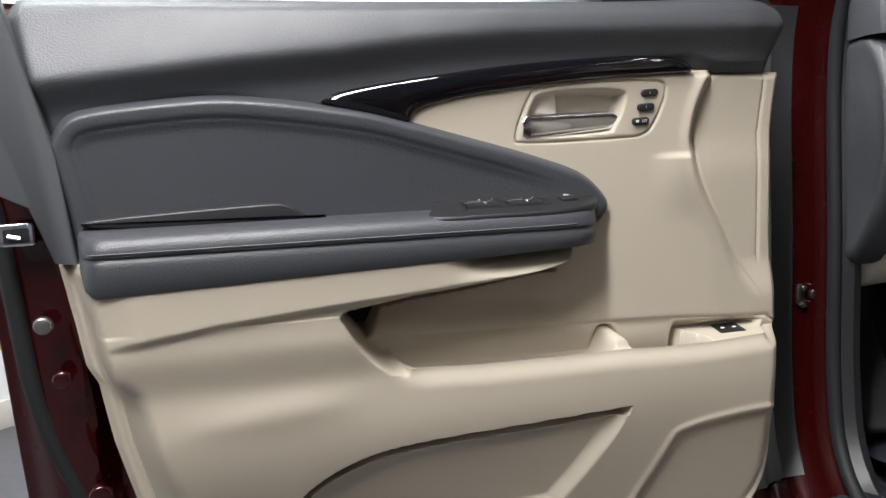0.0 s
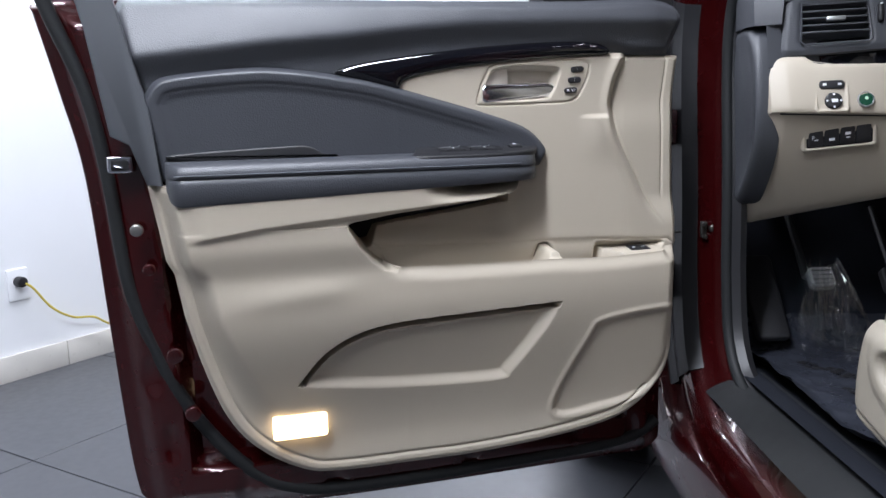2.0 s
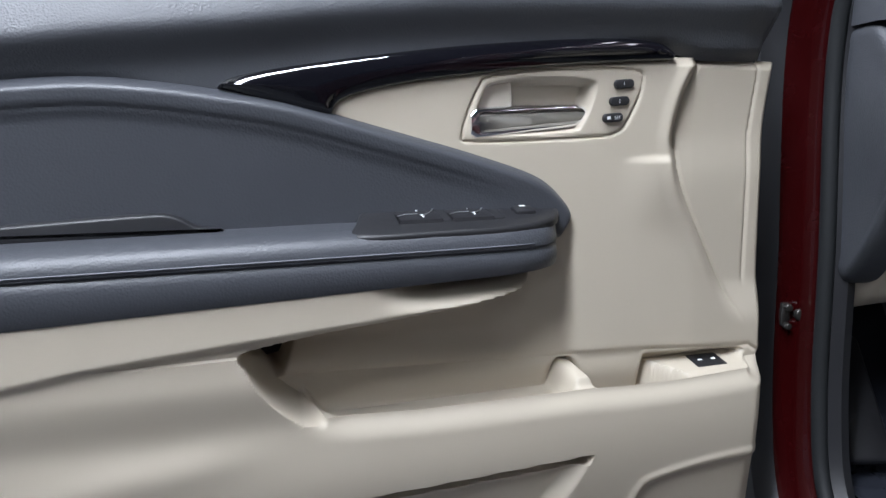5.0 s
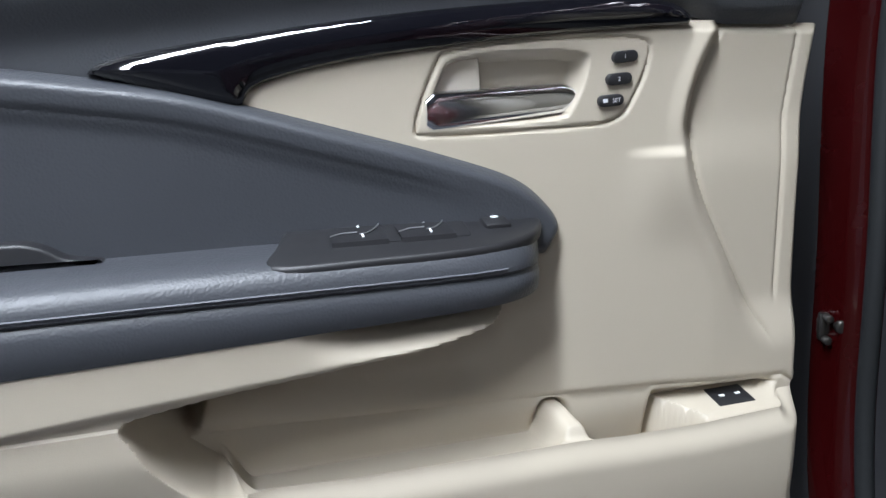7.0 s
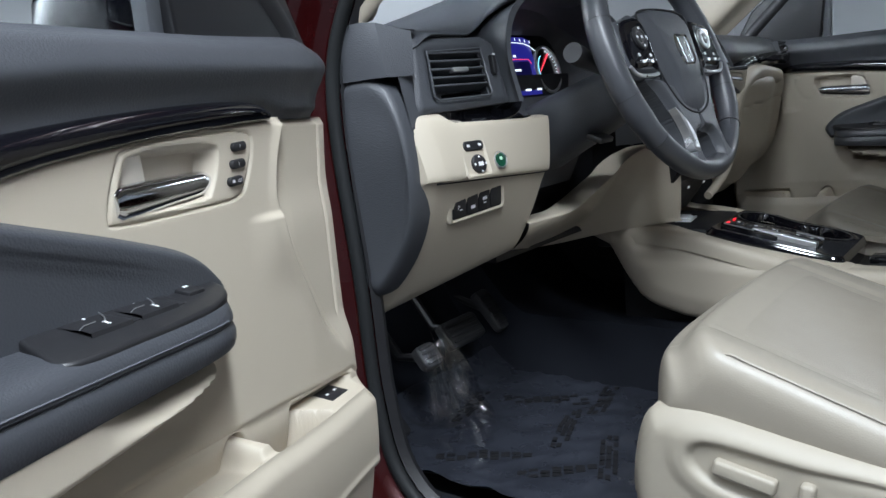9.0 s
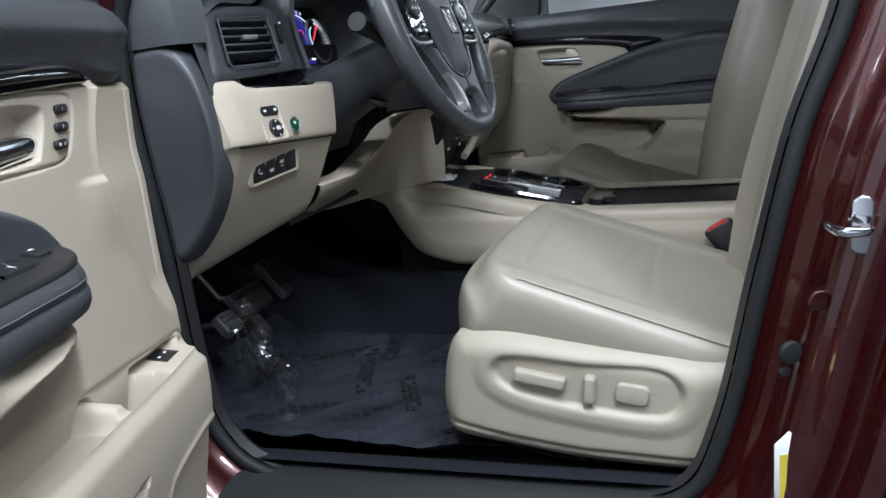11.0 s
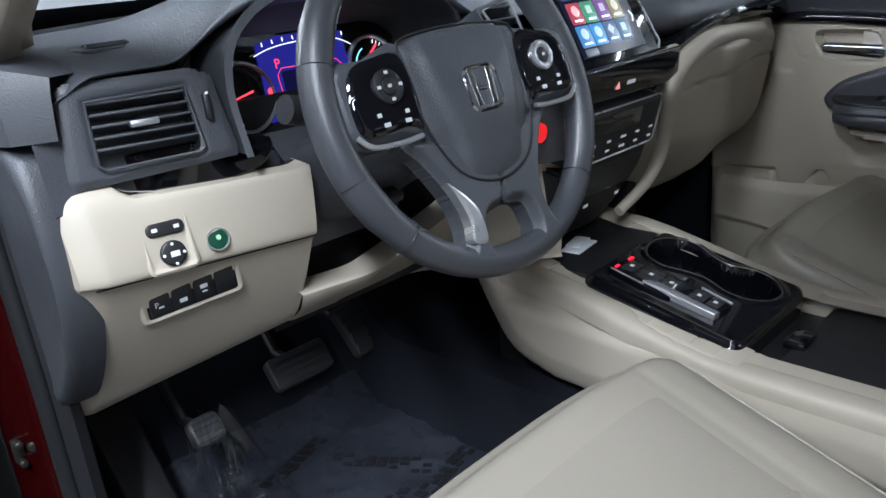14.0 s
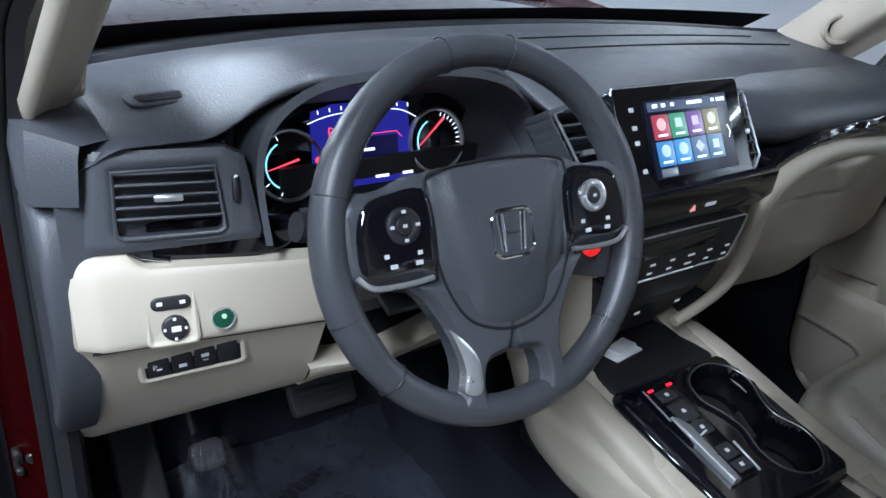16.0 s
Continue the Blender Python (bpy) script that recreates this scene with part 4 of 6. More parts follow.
def hood(x):
    """How far the instrument hood rises over the dash top."""
    return 0.075 * smooth01((0.235 - abs(x - 0.985)) / 0.13)


def front_y(x):
    """The dash brow's distance ahead, bowed over the car's width."""
    return 1.055 - 0.04 * smooth01((x - 0.80) / 0.1) * smooth01((1.25 - x) / 0.1) - 0.08 * smooth01((x - 1.12) / 0.15) * smooth01((1.75 - x) / 0.25)


rows = []
for x in np.linspace(0.628, 2.12, 110):
    yf, hd = front_y(x), hood(x)
    end = 0.16 * abs((x - MIDX) / 0.78) ** 2.5
    drop = 0.022 * (1 - smooth01((x - 0.628) / 0.05)) ** 1.5
    zt = 1.165 + hd
    mid = 0.012 * bump_at(x, MIDX, 0.7)
    q = hd / 0.075
    prof = [(yf + 0.022 + 0.008 * q, zt - 0.006 - 0.022 * q), (yf + 0.012 - 0.008 * q, zt - 0.006 - 0.016 * q), (yf + 0.006 - 0.010 * q, zt - 0.005 - 0.007 * q), (yf + 0.006, zt - 0.002), (yf + 0.03, zt + 0.004), (yf + 0.10, 1.176 + hd * 0.85 + mid), (yf + 0.20, 1.186 + hd * 0.45 + mid), (1.34 - end * 0.4, 1.192 + hd * 0.15 + mid), (1.43 - end, 1.194 + mid), (1.445 - end, 1.186 + mid)]
    rows.append([(x, y + 0.5 * drop, z - drop) for y, z in spline(prof, 3)])
part("dash_top", loft(rows), CHARCOAL, dash, "dark charcoal soft dash top")

part("demister_band", loft([[(x, 1.44 - e, 1.190 + b), (x, 1.455 - e, 1.198 + b), (x, 1.50 - e, 1.192 + b), (x, 1.62 - e, 1.175 + b)] for x, e, b in ((x, 0.16 * abs((x - MIDX) / 0.78) ** 2.5, 0.012 * bump_at(x, MIDX, 0.7)) for x in np.linspace(0.62, 2.15, 40))]), BLACK, dash, "black windscreen demister band")
for yy, dz in ((1.29, 0.0), (1.20, 0.0)):
    line = []
    for x in np.linspace(1.22, 1.95, 24):
        k = (yy - front_y(x)) / 0.1
        line.append((x, yy - 0.05 * ((x - MIDX) / 0.6) ** 2, 1.1905 + 0.012 * bump_at(x, MIDX, 0.7) + (0.004 if yy < 1.25 else 0.0045)))
    part("dash_seam", tube(line, 0.0016, 6), INK_AND_SHADE, dash)
# dark face below the brow, behind vents and instruments
rows = []
for x in np.linspace(0.60, 2.12, 100):
    yf, hd = front_y(x), hood(x)
    deep = 0.10 * smooth01((0.20 - abs(x - 0.99)) / 0.03)
    rows.append([(x, yf + 0.028 + deep * 0.35, 1.14 + hd), (x, yf + 0.02 + deep, 1.12 + hd * 0.6), (x, yf + 0.012 + deep, 1.08), (x, yf + 0.0 + deep * 0.9, 1.03), (x, yf + 0.03 + deep * 0.5, 1.00)])
part("dash_face", loft(rows), CHARCOAL, dash, "dark charcoal dash face")

# instrument hood rim and cluster
rim = spline([(0.795, 1.00, 1.055), (0.792, 1.015, 1.13), (0.805, 1.015, 1.185), (0.85, 1.012, 1.222), (0.92, 1.01, 1.236), (1.0, 1.01, 1.237), (1.09, 1.012, 1.226), (1.15, 1.015, 1.20), (1.185, 1.015, 1.15), (1.195, 1.00, 1.06)], 8)
inner = [(0.99 + (x - 0.99) * 0.93, 1.125, 1.055 + (z - 1.055) * 0.80) for x, y, z in rim]
part("hood_rim", loft([[(x, y - 0.004, z) for x, y, z in rim], [(0.99 + (x - 0.99) * 0.965, y - 0.008, 1.055 + (z - 1.055) * 0.95) for x, y, z in rim], [(0.99 + (x - 0.99) * 0.95, y + 0.02, 1.055 + (z - 1.055) * 0.92) for x, y, z in rim], inner]), CHARCOAL, dash, "charcoal instrument hood lining")
part("instrument_backing", slab([(x, z) for x, y, z in inner] + [(1.18, 1.02), (0.80, 1.02)], 0.006, 0.002, m=pose(0, 1.132, 0)), PIANO, dash, "gloss black instrument panel")

BLUE = glow("blue_display", (0.012, 0.012, 0.16), 1.6)
DISPLAY_RED = glow("red_display_print", (1.0, 0.06, 0.10), 1.8)
DISPLAY_WHITE = glow("white_display_print", (0.8, 0.9, 1.0), 1.8)
CYAN = glow("cyan_display_print", (0.25, 0.75, 1.0), 1.6)
CLUSTER = pose(0.985, 1.118, 1.114, -12, 0, 0)
disp = part("cluster_display", slab([(-0.080, -0.052), (0.070, -0.052), (0.066, 0.050), (0.045, 0.056), (-0.045, 0.056), (-0.075, 0.048)], 0.004, 0.001, m=CLUSTER), BLUE, dash, "lit blue instrument display")
text("gear_print", "P", 0.018, CLUSTER @ pose(-0.050, -0.0045, 0.020), DISPLAY_RED, disp)
part("display_arc", tube([CLUSTER @ Vector(q) for q in spline([(-0.082, -0.005, 0.034), (-0.05, -0.005, 0.042), (0.0, -0.005, 0.045), (0.05, -0.005, 0.042), (0.078, -0.005, 0.030)], 6)], 0.0007, 5), DISPLAY_WHITE, disp)
for k in range(9):
    part("scale_mark", block(0.0016, 0.0006, 0.005, 0, m=CLUSTER @ pose(-0.066 + k * 0.0165, -0.0046, 0.047 + 0.004 * (1 - ((k - 4) / 4) ** 2))), DISPLAY_WHITE, disp)
part("display_field", slab(rounded(0.095, 0.044, 0.004), 0.001, 0.0004, m=CLUSTER @ pose(0.0, -0.0042, -0.012)), glow("dark_blue_display", (0.004, 0.004, 0.05), 0.8), disp)
part("display_line", tube([CLUSTER @ Vector(q) for q in ((-0.052, -0.005, -0.030), (-0.054, -0.005, 0.006), (-0.046, -0.005, 0.014), (0.046, -0.005, 0.014), (0.054, -0.005, 0.006))], 0.0005, 4), DISPLAY_RED, disp)
for x, z, w in ((0.0, -0.006, 0.022), (0.02, -0.043, 0.020), (0.060, -0.043, 0.016), (0.0, 0.020, 0.008)):
    part("print_bar", block(w, 0.0006, 0.0035, 0, m=CLUSTER @ pose(x, -0.0056, z)), DISPLAY_WHITE, disp)
part("warning_dot", disc(0.0045, 0.001, 0.0003, 14, m=CLUSTER @ pose(-0.070, -0.004, -0.012)), DISPLAY_RED, disp)
for sx in (-1, 1):
    g = CLUSTER @ pose(sx * 0.110, 0.0, -0.010 + 0.004 * sx)
    gauge = part("side_gauge", ring_of(0.041, 0.046, 0.008, 40, m=g), SATIN, dash, "round side gauge with a silver ring")
    part("gauge_face", disc(0.041, 0.002, 0.0005, 32, m=g), PIANO, gauge)
    part("gauge_arc", tube([g @ Vector((math.cos(a) * 0.030, -0.003, math.sin(a) * 0.030)) for a in np.linspace(radians(115), radians(245), 14)], 0.0011, 5), CYAN, gauge)
    part("needle", tube([g @ Vector(q) for q in ((0.014, -0.004, 0.006 if sx < 0 else 0.03), (-0.030, -0.004, -0.004 if sx < 0 else -0.006))], [0.0016, 0.0005], 6), DISPLAY_RED, gauge)
    for a in np.linspace(radians(-60), radians(75), 14) if sx > 0 else np.linspace(radians(110), radians(250), 5):
        part("tick", tube([g @ Vector((math.cos(a) * r, -0.003, math.sin(a) * r)) for r in (0.034, 0.039)], 0.0007, 4), DISPLAY_WHITE, gauge)
part("cluster_top_line", tube([CLUSTER @ Vector(q) for q in spline([(-0.06, -0.004, 0.066), (0.0, -0.004, 0.070), (0.06, -0.004, 0.066)], 5)], 0.0016, 6), SATIN, dash)


def vent(parent, outline, m, slats, surround=None, bar=0.030, rim_mat=None):
    """An air outlet: frame, dark well, slats and a sliding tab."""
    poly = np.array(outline, float)
    c = poly.mean(0)
    big = [(p - c) * 1.16 + c for p in poly]
    frame_ob = part("air_vent", relief(np.array(surround if surround is not None else big), lambda P, d: 0.004 * smooth01(d / 0.008) - 0.004, 0.004, 0.05, hole=poly), CHARCOAL, parent, "charcoal slatted air vent")
    for v in frame_ob.data.vertices:
        v.co = m @ v.co
    part("vent_well", slab([(p - c) * 1.03 + c for p in poly], 0.004, 0.001, m=m @ pose(0, 0.05, 0)), INK_AND_SHADE, frame_ob)
    if rim_mat:
        part("vent_rim", tube([m @ Vector((p[0], -0.003, p[1])) for p in (poly - c) * 1.03 + c], 0.0022, 6, closed=True), rim_mat, frame_ob)
    lo, hi = poly[:, 1].min(), poly[:, 1].max()
    for k in range(slats):
        z = lo + (hi - lo) * (k + 0.5) / slats
        xs = []
        for i in range(len(poly)):
            a, b = poly[i], poly[(i + 1) % len(poly)]
            if (a[1] - z) * (b[1] - z) < 0:
                xs.append(a[0] + (b[0] - a[0]) * (z - a[1]) / (b[1] - a[1]))
        if len(xs) >= 2:
            w = max(xs) - min(xs)
            part("slat", block(w, 0.024, 0.0036, 0.0012, 1, m=m @ pose((max(xs) + min(xs)) / 2, 0.008, z, -14, 0, 0)), CHARCOAL, frame_ob)
            if k == slats // 2:
                part("vent_tab", block(bar, 0.012, 0.0075, 0.002, m=m @ pose(c[0], -0.003, z)), SATIN, frame_ob, "silver vent tab")
    return frame_ob


LV = pose(0.707, 1.045, 1.102, -10, 0, -14)
vent(dash, [(-0.052, 0.033), (0.048, 0.036), (0.056, -0.030), (0.050, -0.034), (-0.046, -0.036), (-0.053, -0.030)], LV, 6, [(-0.078, 0.048), (-0.072, 0.056), (0.062, 0.056), (0.082, 0.046), (0.096, -0.036), (0.094, -0.046), (-0.082, -0.054), (-0.086, -0.044)], 0.030, CHARCOAL)
part("vent_wheel", block(0.008, 0.012, 0.030, 0.003, m=LV @ pose(0.070, -0.002, 0.012)), BLACK, dash)
part("vent_wheel_mark", block(0.004, 0.002, 0.003, 0.0005, m=LV @ pose(0.070, -0.009, 0.026)), INK, dash)
SCREEN = pose(1.376, 0.932, 1.130, -28, 0, 0)
vent(dash, [(-0.205, 0.055), (-0.145, 0.065), (-0.140, -0.055), (-0.165, -0.060)], SCREEN @ pose(0, 0.01, 0), 7, None, 0.02, SATIN)
vent(dash, [(0.140, 0.062), (0.175, 0.056), (0.185, -0.040), (0.160, -0.066), (0.140, -0.062)], SCREEN @ pose(0, 0.01, 0), 7, None, 0.016, SATIN)
vent(dash, [(-0.040, 0.020), (0.040, 0.020), (0.036, -0.022), (-0.040, -0.022)], pose(2.03, 0.918, 1.128, -14, 0, 6), 5)
SLOT = pose(0.752, 1.176, 1.1765, -82, 0, 8)
part("side_demister", slab(rounded(0.100, 0.040, 0.012), 0.006, 0.002, m=SLOT), CHARCOAL, dash, "charcoal side demister outlet")
part("demister_slot", slab(rounded(0.078, 0.022, 0.006), 0.0015, 0.0004, m=SLOT @ pose(0, -0.0058, 0)), INK_AND_SHADE, dash)
for k in range(3):
    part("demister_slat", block(0.076, 0.003, 0.0025, 0.0008, 1, m=SLOT @ pose(0, -0.0068, -0.006 + k * 0.006, 30, 0, 0)), CHARCOAL, dash)

part("passenger_fascia", loft([[(x, y, z) for y, z in spline([(front_y(x) + 0.03, 1.1675 + 0.002), (0.985 + o, 1.168), (0.945 + o, 1.152), (0.926 + o, 1.122), (0.934 + o, 1.098), (0.96 + o, 1.085)], 4)] for x in np.linspace(1.565, 2.11, 30) for o in [0.03 * float(smooth01((1.66 - x) / 0.1)) + 0.02 * float(smooth01((x - 1.95) / 0.2))]]), CHARCOAL, dash, "charcoal soft passenger fascia")

# centre screen
part("screen_glass", slab(np.array(rounded(0.256, 0.152, 0.008)), 0.020, 0.003, m=SCREEN), PIANO, dash, "gloss black touchscreen glass")
part("screen_rim", tube([SCREEN @ Vector(q) for q in ((-0.1285, -0.017, 0.068), (-0.126, -0.0175, 0.0765), (0.126, -0.0175, 0.0765), (0.1285, -0.017, 0.068), (0.1285, -0.017, -0.06))], 0.0013, 6), SATIN, dash)
PANE = SCREEN @ pose(-0.010, -0.0015, 0.004) @ Matrix.Diagonal((0.92, 1, 0.90, 1))
screen = part("display", slab([(-0.073, -0.060), (0.112, -0.060), (0.112, 0.058), (-0.073, 0.058)], 0.0015, 0.0005, m=PANE @ pose(0, -0.0195, 0)), glow("dark_screen", (0.006, 0.010, 0.035), 0.35), dash, "lit touchscreen display with app tiles")
part("status_bar", block(0.176, 0.0008, 0.014, 0, m=PANE @ pose(0.02, -0.0213, 0.047)), glow("screen_bar", (0.05, 0.08, 0.16), 0.5), screen)
for x, w in ((-0.052, 0.010), (-0.034, 0.008), (-0.014, 0.006), (0.035, 0.034), (0.078, 0.006), (0.096, 0.018)):
    part("status_mark", block(w, 0.0006, 0.005, 0, m=PANE @ pose(x, -0.022, 0.048)), DISPLAY_WHITE, screen)
for k, col in enumerate(((0.26, 0.03, 0.05), (0.04, 0.20, 0.12), (0.12, 0.06, 0.20), (0.18, 0.17, 0.10), (0.03, 0.15, 0.34), (0.04, 0.19, 0.42), (0.06, 0.11, 0.19), (0.06, 0.13, 0.20))):
    x, z = -0.046 + (k % 4) * 0.0375, 0.016 - (k // 4) * 0.040
    part("app_tile", slab(rounded(0.035, 0.037, 0.002), 0.001, 0.0003, m=PANE @ pose(x, -0.021, z)), glow("app_tile_%d" % k, col, 1.5), screen)
    part("app_symbol", disc(0.0095, 0.0006, 0.0002, 18, m=PANE @ pose(x, -0.0221, z + 0.004)) if k in (0, 3, 4, 5) else block(0.014, 0.0006, 0.014, 0.0002, 1, m=PANE @ pose(x, -0.0223, z + 0.004, 0, 0 if k != 6 else 45, 0)), glow("app_symbol_%d" % k, tuple(min(1, c * 1.3 + 0.35) for c in col), 1.2), screen)
    part("app_caption", block(0.020, 0.0006, 0.003, 0, m=PANE @ pose(x, -0.0222, z - 0.0125)), DISPLAY_WHITE, screen)
part("app_button", slab(rounded(0.034, 0.012, 0.002), 0.001, 0.0003, m=PANE @ pose(-0.046, -0.021, -0.052)), glow("screen_button", (0.10, 0.12, 0.15), 1.0), screen)
part("page_arrow", tube([PANE @ Vector(q) for q in ((0.100, -0.0225, 0.006), (0.105, -0.0225, -0.004), (0.100, -0.0225, -0.014))], 0.0008, 5), DISPLAY_WHITE, screen)
for k, z in enumerate((0.046, 0.022, 0.002, -0.036)):
    part("side_key", block(0.009, 0.0006, 0.006, 0.0002, 1, m=SCREEN @ pose(-0.100 + 0.004 * (k == 3), -0.0206, z)), MARK, dash)

# centre stack below the screen
STACK = pose(1.400, 0.905, 1.02, 14, 0, 0)
part("hazard_panel", slab([(-0.145, 0.040), (0.150, 0.046), (0.165, 0.0), (0.135, -0.015), (-0.130, -0.012)], 0.012, 0.004, m=STACK @ pose(0, -0.004, 0.025)), PIANO, dash, "gloss black panel")
part("hazard_mark", slab([(-0.006, -0.005), (0.006, -0.005), (0, 0.006)], 0.001, 0.0002, m=STACK @ pose(-0.025, -0.0165, 0.032)), glow("hazard_red", (1, 0.4, 0.35), 0.8), dash)
part("airbag_print", block(0.022, 0.0008, 0.006, 0, m=STACK @ pose(0.012, -0.0165, 0.033)), MARK, dash)
climate = part("climate_panel", relief(rounded(0.245, 0.082, 0.010), lambda P, d: 0.020 + 0.003 * smooth01(d / 0.004), 0.004, 0.04), BLACK, dash, "black climate control panel with a silver rim")
climate.data.transform(STACK @ pose(0, 0.004, -0.045))
part("climate_rim", tube([STACK @ Vector((u, -0.018, v - 0.045)) for u, v in rounded(0.247, 0.084, 0.011)], 0.0018, 6, closed=True), SATIN, dash)
part("climate_display", slab(rounded(0.165, 0.030, 0.004), 0.002, 0.0006, m=STACK @ pose(-0.020, -0.018, -0.028)), PIANO, climate)
for k in range(12):
    part("key_print", block(0.010 if k % 3 else 0.015, 0.0008, 0.0035, 0, m=STACK @ pose(-0.105 + (k % 6) * 0.042, -0.0195, -0.058 - (k // 6) * 0.016)), MARK, climate)
low = part("socket_panel", relief([(-0.125, 0.0), (0.125, 0.0), (0.118, -0.12), (0.06, -0.15), (-0.11, -0.15)], lambda P, d: 0.014 - 0.03 * smooth01((-0.02 - P[:, 1]) / 0.11) - 0.004 * (1 - smooth01(d / 0.006)), 0.006, 0.05), BLACK, dash, "black socket panel")
low.data.transform(STACK @ pose(0, 0.004, -0.094))
part("socket_flap", slab(rounded(0.19, 0.05, 0.006), 0.003, 0.001, m=STACK @ pose(0.0, 0.002, -0.135, -10, 0, 0)), BLACK, low)
for k, x in enumerate((-0.07, -0.01, 0.05, 0.085)):
    part("socket_print", block(0.012, 0.0008, 0.005, 0, m=STACK @ pose(x, 0.004, -0.165 - 0.02 * (k % 2))), MARK, low)

# beige lower dash, driver side
def lower_face(x):
    """Control points (y, z) of the beige driver side panel at x."""
    k = (x - 0.617) / 0.254
    dip = 0.014 * float(smooth01((x - 0.660) / 0.018)) * float(smooth01((0.90 - x) / 0.04))
    top = (1.075 - 0.069 * k + 0.018, 1.050 - 0.009 * k - dip)
    return [top, (1.062 - 0.062 * k, 1.048 - 0.009 * k - dip), (1.043 - 0.050 * k, 1.028 - 0.009 * k), (1.020 - 0.024 * k, 0.962 - 0.012 * k), (1.027 - 0.024 * k, 0.950 - 0.012 * k), (1.036 - 0.026 * k, 0.941 - 0.012 * k), (1.080 - 0.038 * k, 0.86 + 0.0 * k), (1.163 - 0.082 * k, 0.749 + 0.053 * k), (1.20 - 0.082 * k, 0.753 + 0.053 * k)]


xs = np.linspace(0.617, 0.875, 30)
rows = [[(x + 0.006 * smooth01((0.64 - x) / 0.03), y, z) for y, z in spline(lower_face(x), 5)] for x in xs]
left = [[(0.600, y + 0.016, z) for _, y, z in rows[0]]]
side_rows = [[(0.594, y + 0.05, z) for _, y, z in rows[0]], *left]
part("lower_panel", loft(side_rows + rows + [[(0.884, y + 0.05, z) for _, y, z in rows[-1]]]), BEIGE, dash, "beige lower dash panel")
part("panel_gap", tube([(x, lower_face(x)[4][0] + 0.0005, lower_face(x)[4][1]) for x in np.linspace(0.612, 0.876, 12)], 0.0016, 6), INK_AND_SHADE, dash)
part("coin_tray", slab(spline([(-0.070, 0.030), (0.115, 0.030), (0.118, -0.004), (0.06, -0.018), (-0.02, -0.016), (-0.052, -0.008), (-0.066, 0.008)], 4, closed=True), 0.010, 0.003, m=pose(0.722, 1.060, 1.041, -12, 0, -14)), PIANO, dash, "gloss black tray edge")
part("tray_line", tube(spline([(0.662, 1.064, 1.049), (0.676, 1.055, 1.039), (0.705, 1.046, 1.033)], 4), 0.0014, 6), CHROME, dash)
FACE = pose(0.690, 1.0185, 0.984, -17, 0, -10)
pod = part("mirror_switch_pod", relief(rounded(0.056, 0.066, 0.008), lambda P, d: 0.0022 * smooth01(d / 0.003) - 0.0028 * smooth01((d - 0.003) / 0.005), 0.0015, 0.006), BEIGE, dash, "beige mirror switch surround")
pod.data.transform(FACE @ pose(0.004, 0.0, -0.003))
part("mirror_rocker", slab(rounded(0.042, 0.015, 0.007), 0.006, 0.002, m=FACE @ pose(0.004, 0.002, 0.013)), BLACK, pod)
knob = part("mirror_knob", disc(0.0142, 0.008, 0.003, 28, m=FACE @ pose(0.006, 0.003, -0.015)), BLACK, pod)
for x, z in ((-0.011, 0), (0.011, 0), (0, 0.011), (0, -0.011)):
    part("knob_mark", disc(0.0018, 0.0006, 0.0001, 8, m=FACE @ pose(0.006 + x, -0.005, -0.016 + z)), INK, pod)
part("knob_mark", block(0.010, 0.0006, 0.006, 0.0001, 1, m=FACE @ pose(0.007, -0.0053, -0.016)), INK, pod)
for x in (-0.008, 0.016):
    part("knob_mark", block(0.006, 0.0006, 0.004, 0.0001, 1, m=FACE @ pose(x, -0.0043, 0.013)), INK, pod)
ECO = pose(0.748, 1.010, 0.970, -17, 0, -10)
eco = part("economy_button", ring_of(0.0112, 0.0138, 0.004, 32, m=ECO), SATIN, dash, "round green backlit button")
part("button_face", disc(0.0115, 0.003, 0.001, 28, m=ECO), material("green_button", (0.006, 0.055, 0.030), 0.3), eco)
part("button_mark", disc(0.0030, 0.0008, 0.0002, 12, m=ECO @ pose(0.001, -0.003, 0.002)), glow("green_mark", (0.6, 0.9, 0.7), 0.6), eco)
BANK = pose(0.716, 1.038, 0.910, 10, -5, -11)
well = part("switch_bank", slab(rounded(0.108, 0.036, 0.003), 0.003, 0.001, m=BANK @ pose(0.004, 0.003, 0.0)), INK_AND_SHADE, dash, "row of black switches")
for k in range(4):
    key = part("bank_key", block(0.0240, 0.010, 0.031, 0.002, m=BANK @ pose(-0.0345 + k * 0.0258, 0.002, 0.0)), BLACK, well)
    if 0 < k < 3:
        part("key_mark", block(0.009, 0.0006, 0.005, 0.0001, 1, m=BANK @ pose(-0.0345 + k * 0.0258, -0.0034, -0.005 if k == 1 else 0.003)), INK, well)
    if k in (0, 2):
        part("key_mark", block(0.006, 0.0006, 0.002, 0.0001, 1, m=BANK @ pose(-0.0345 + k * 0.0258, -0.0034, -0.004)), INK, well)
frame_bm = relief(rounded(0.124, 0.050, 0.008), lambda P, d: 0.004 * np.sqrt(np.clip(d / 0.006, 0, 1)), 0.002, 0.012, hole=rounded(0.1065, 0.0345, 0.003))
bank_frame = part("bank_border", frame_bm, BEIGE, dash, "beige raised border")
bank_frame.data.transform(BANK @ pose(0.004, 0.0015, 0.0))
text("key_print", "P", 0.010, BANK @ pose(-0.039, -0.0036, 0.0), INK, well)

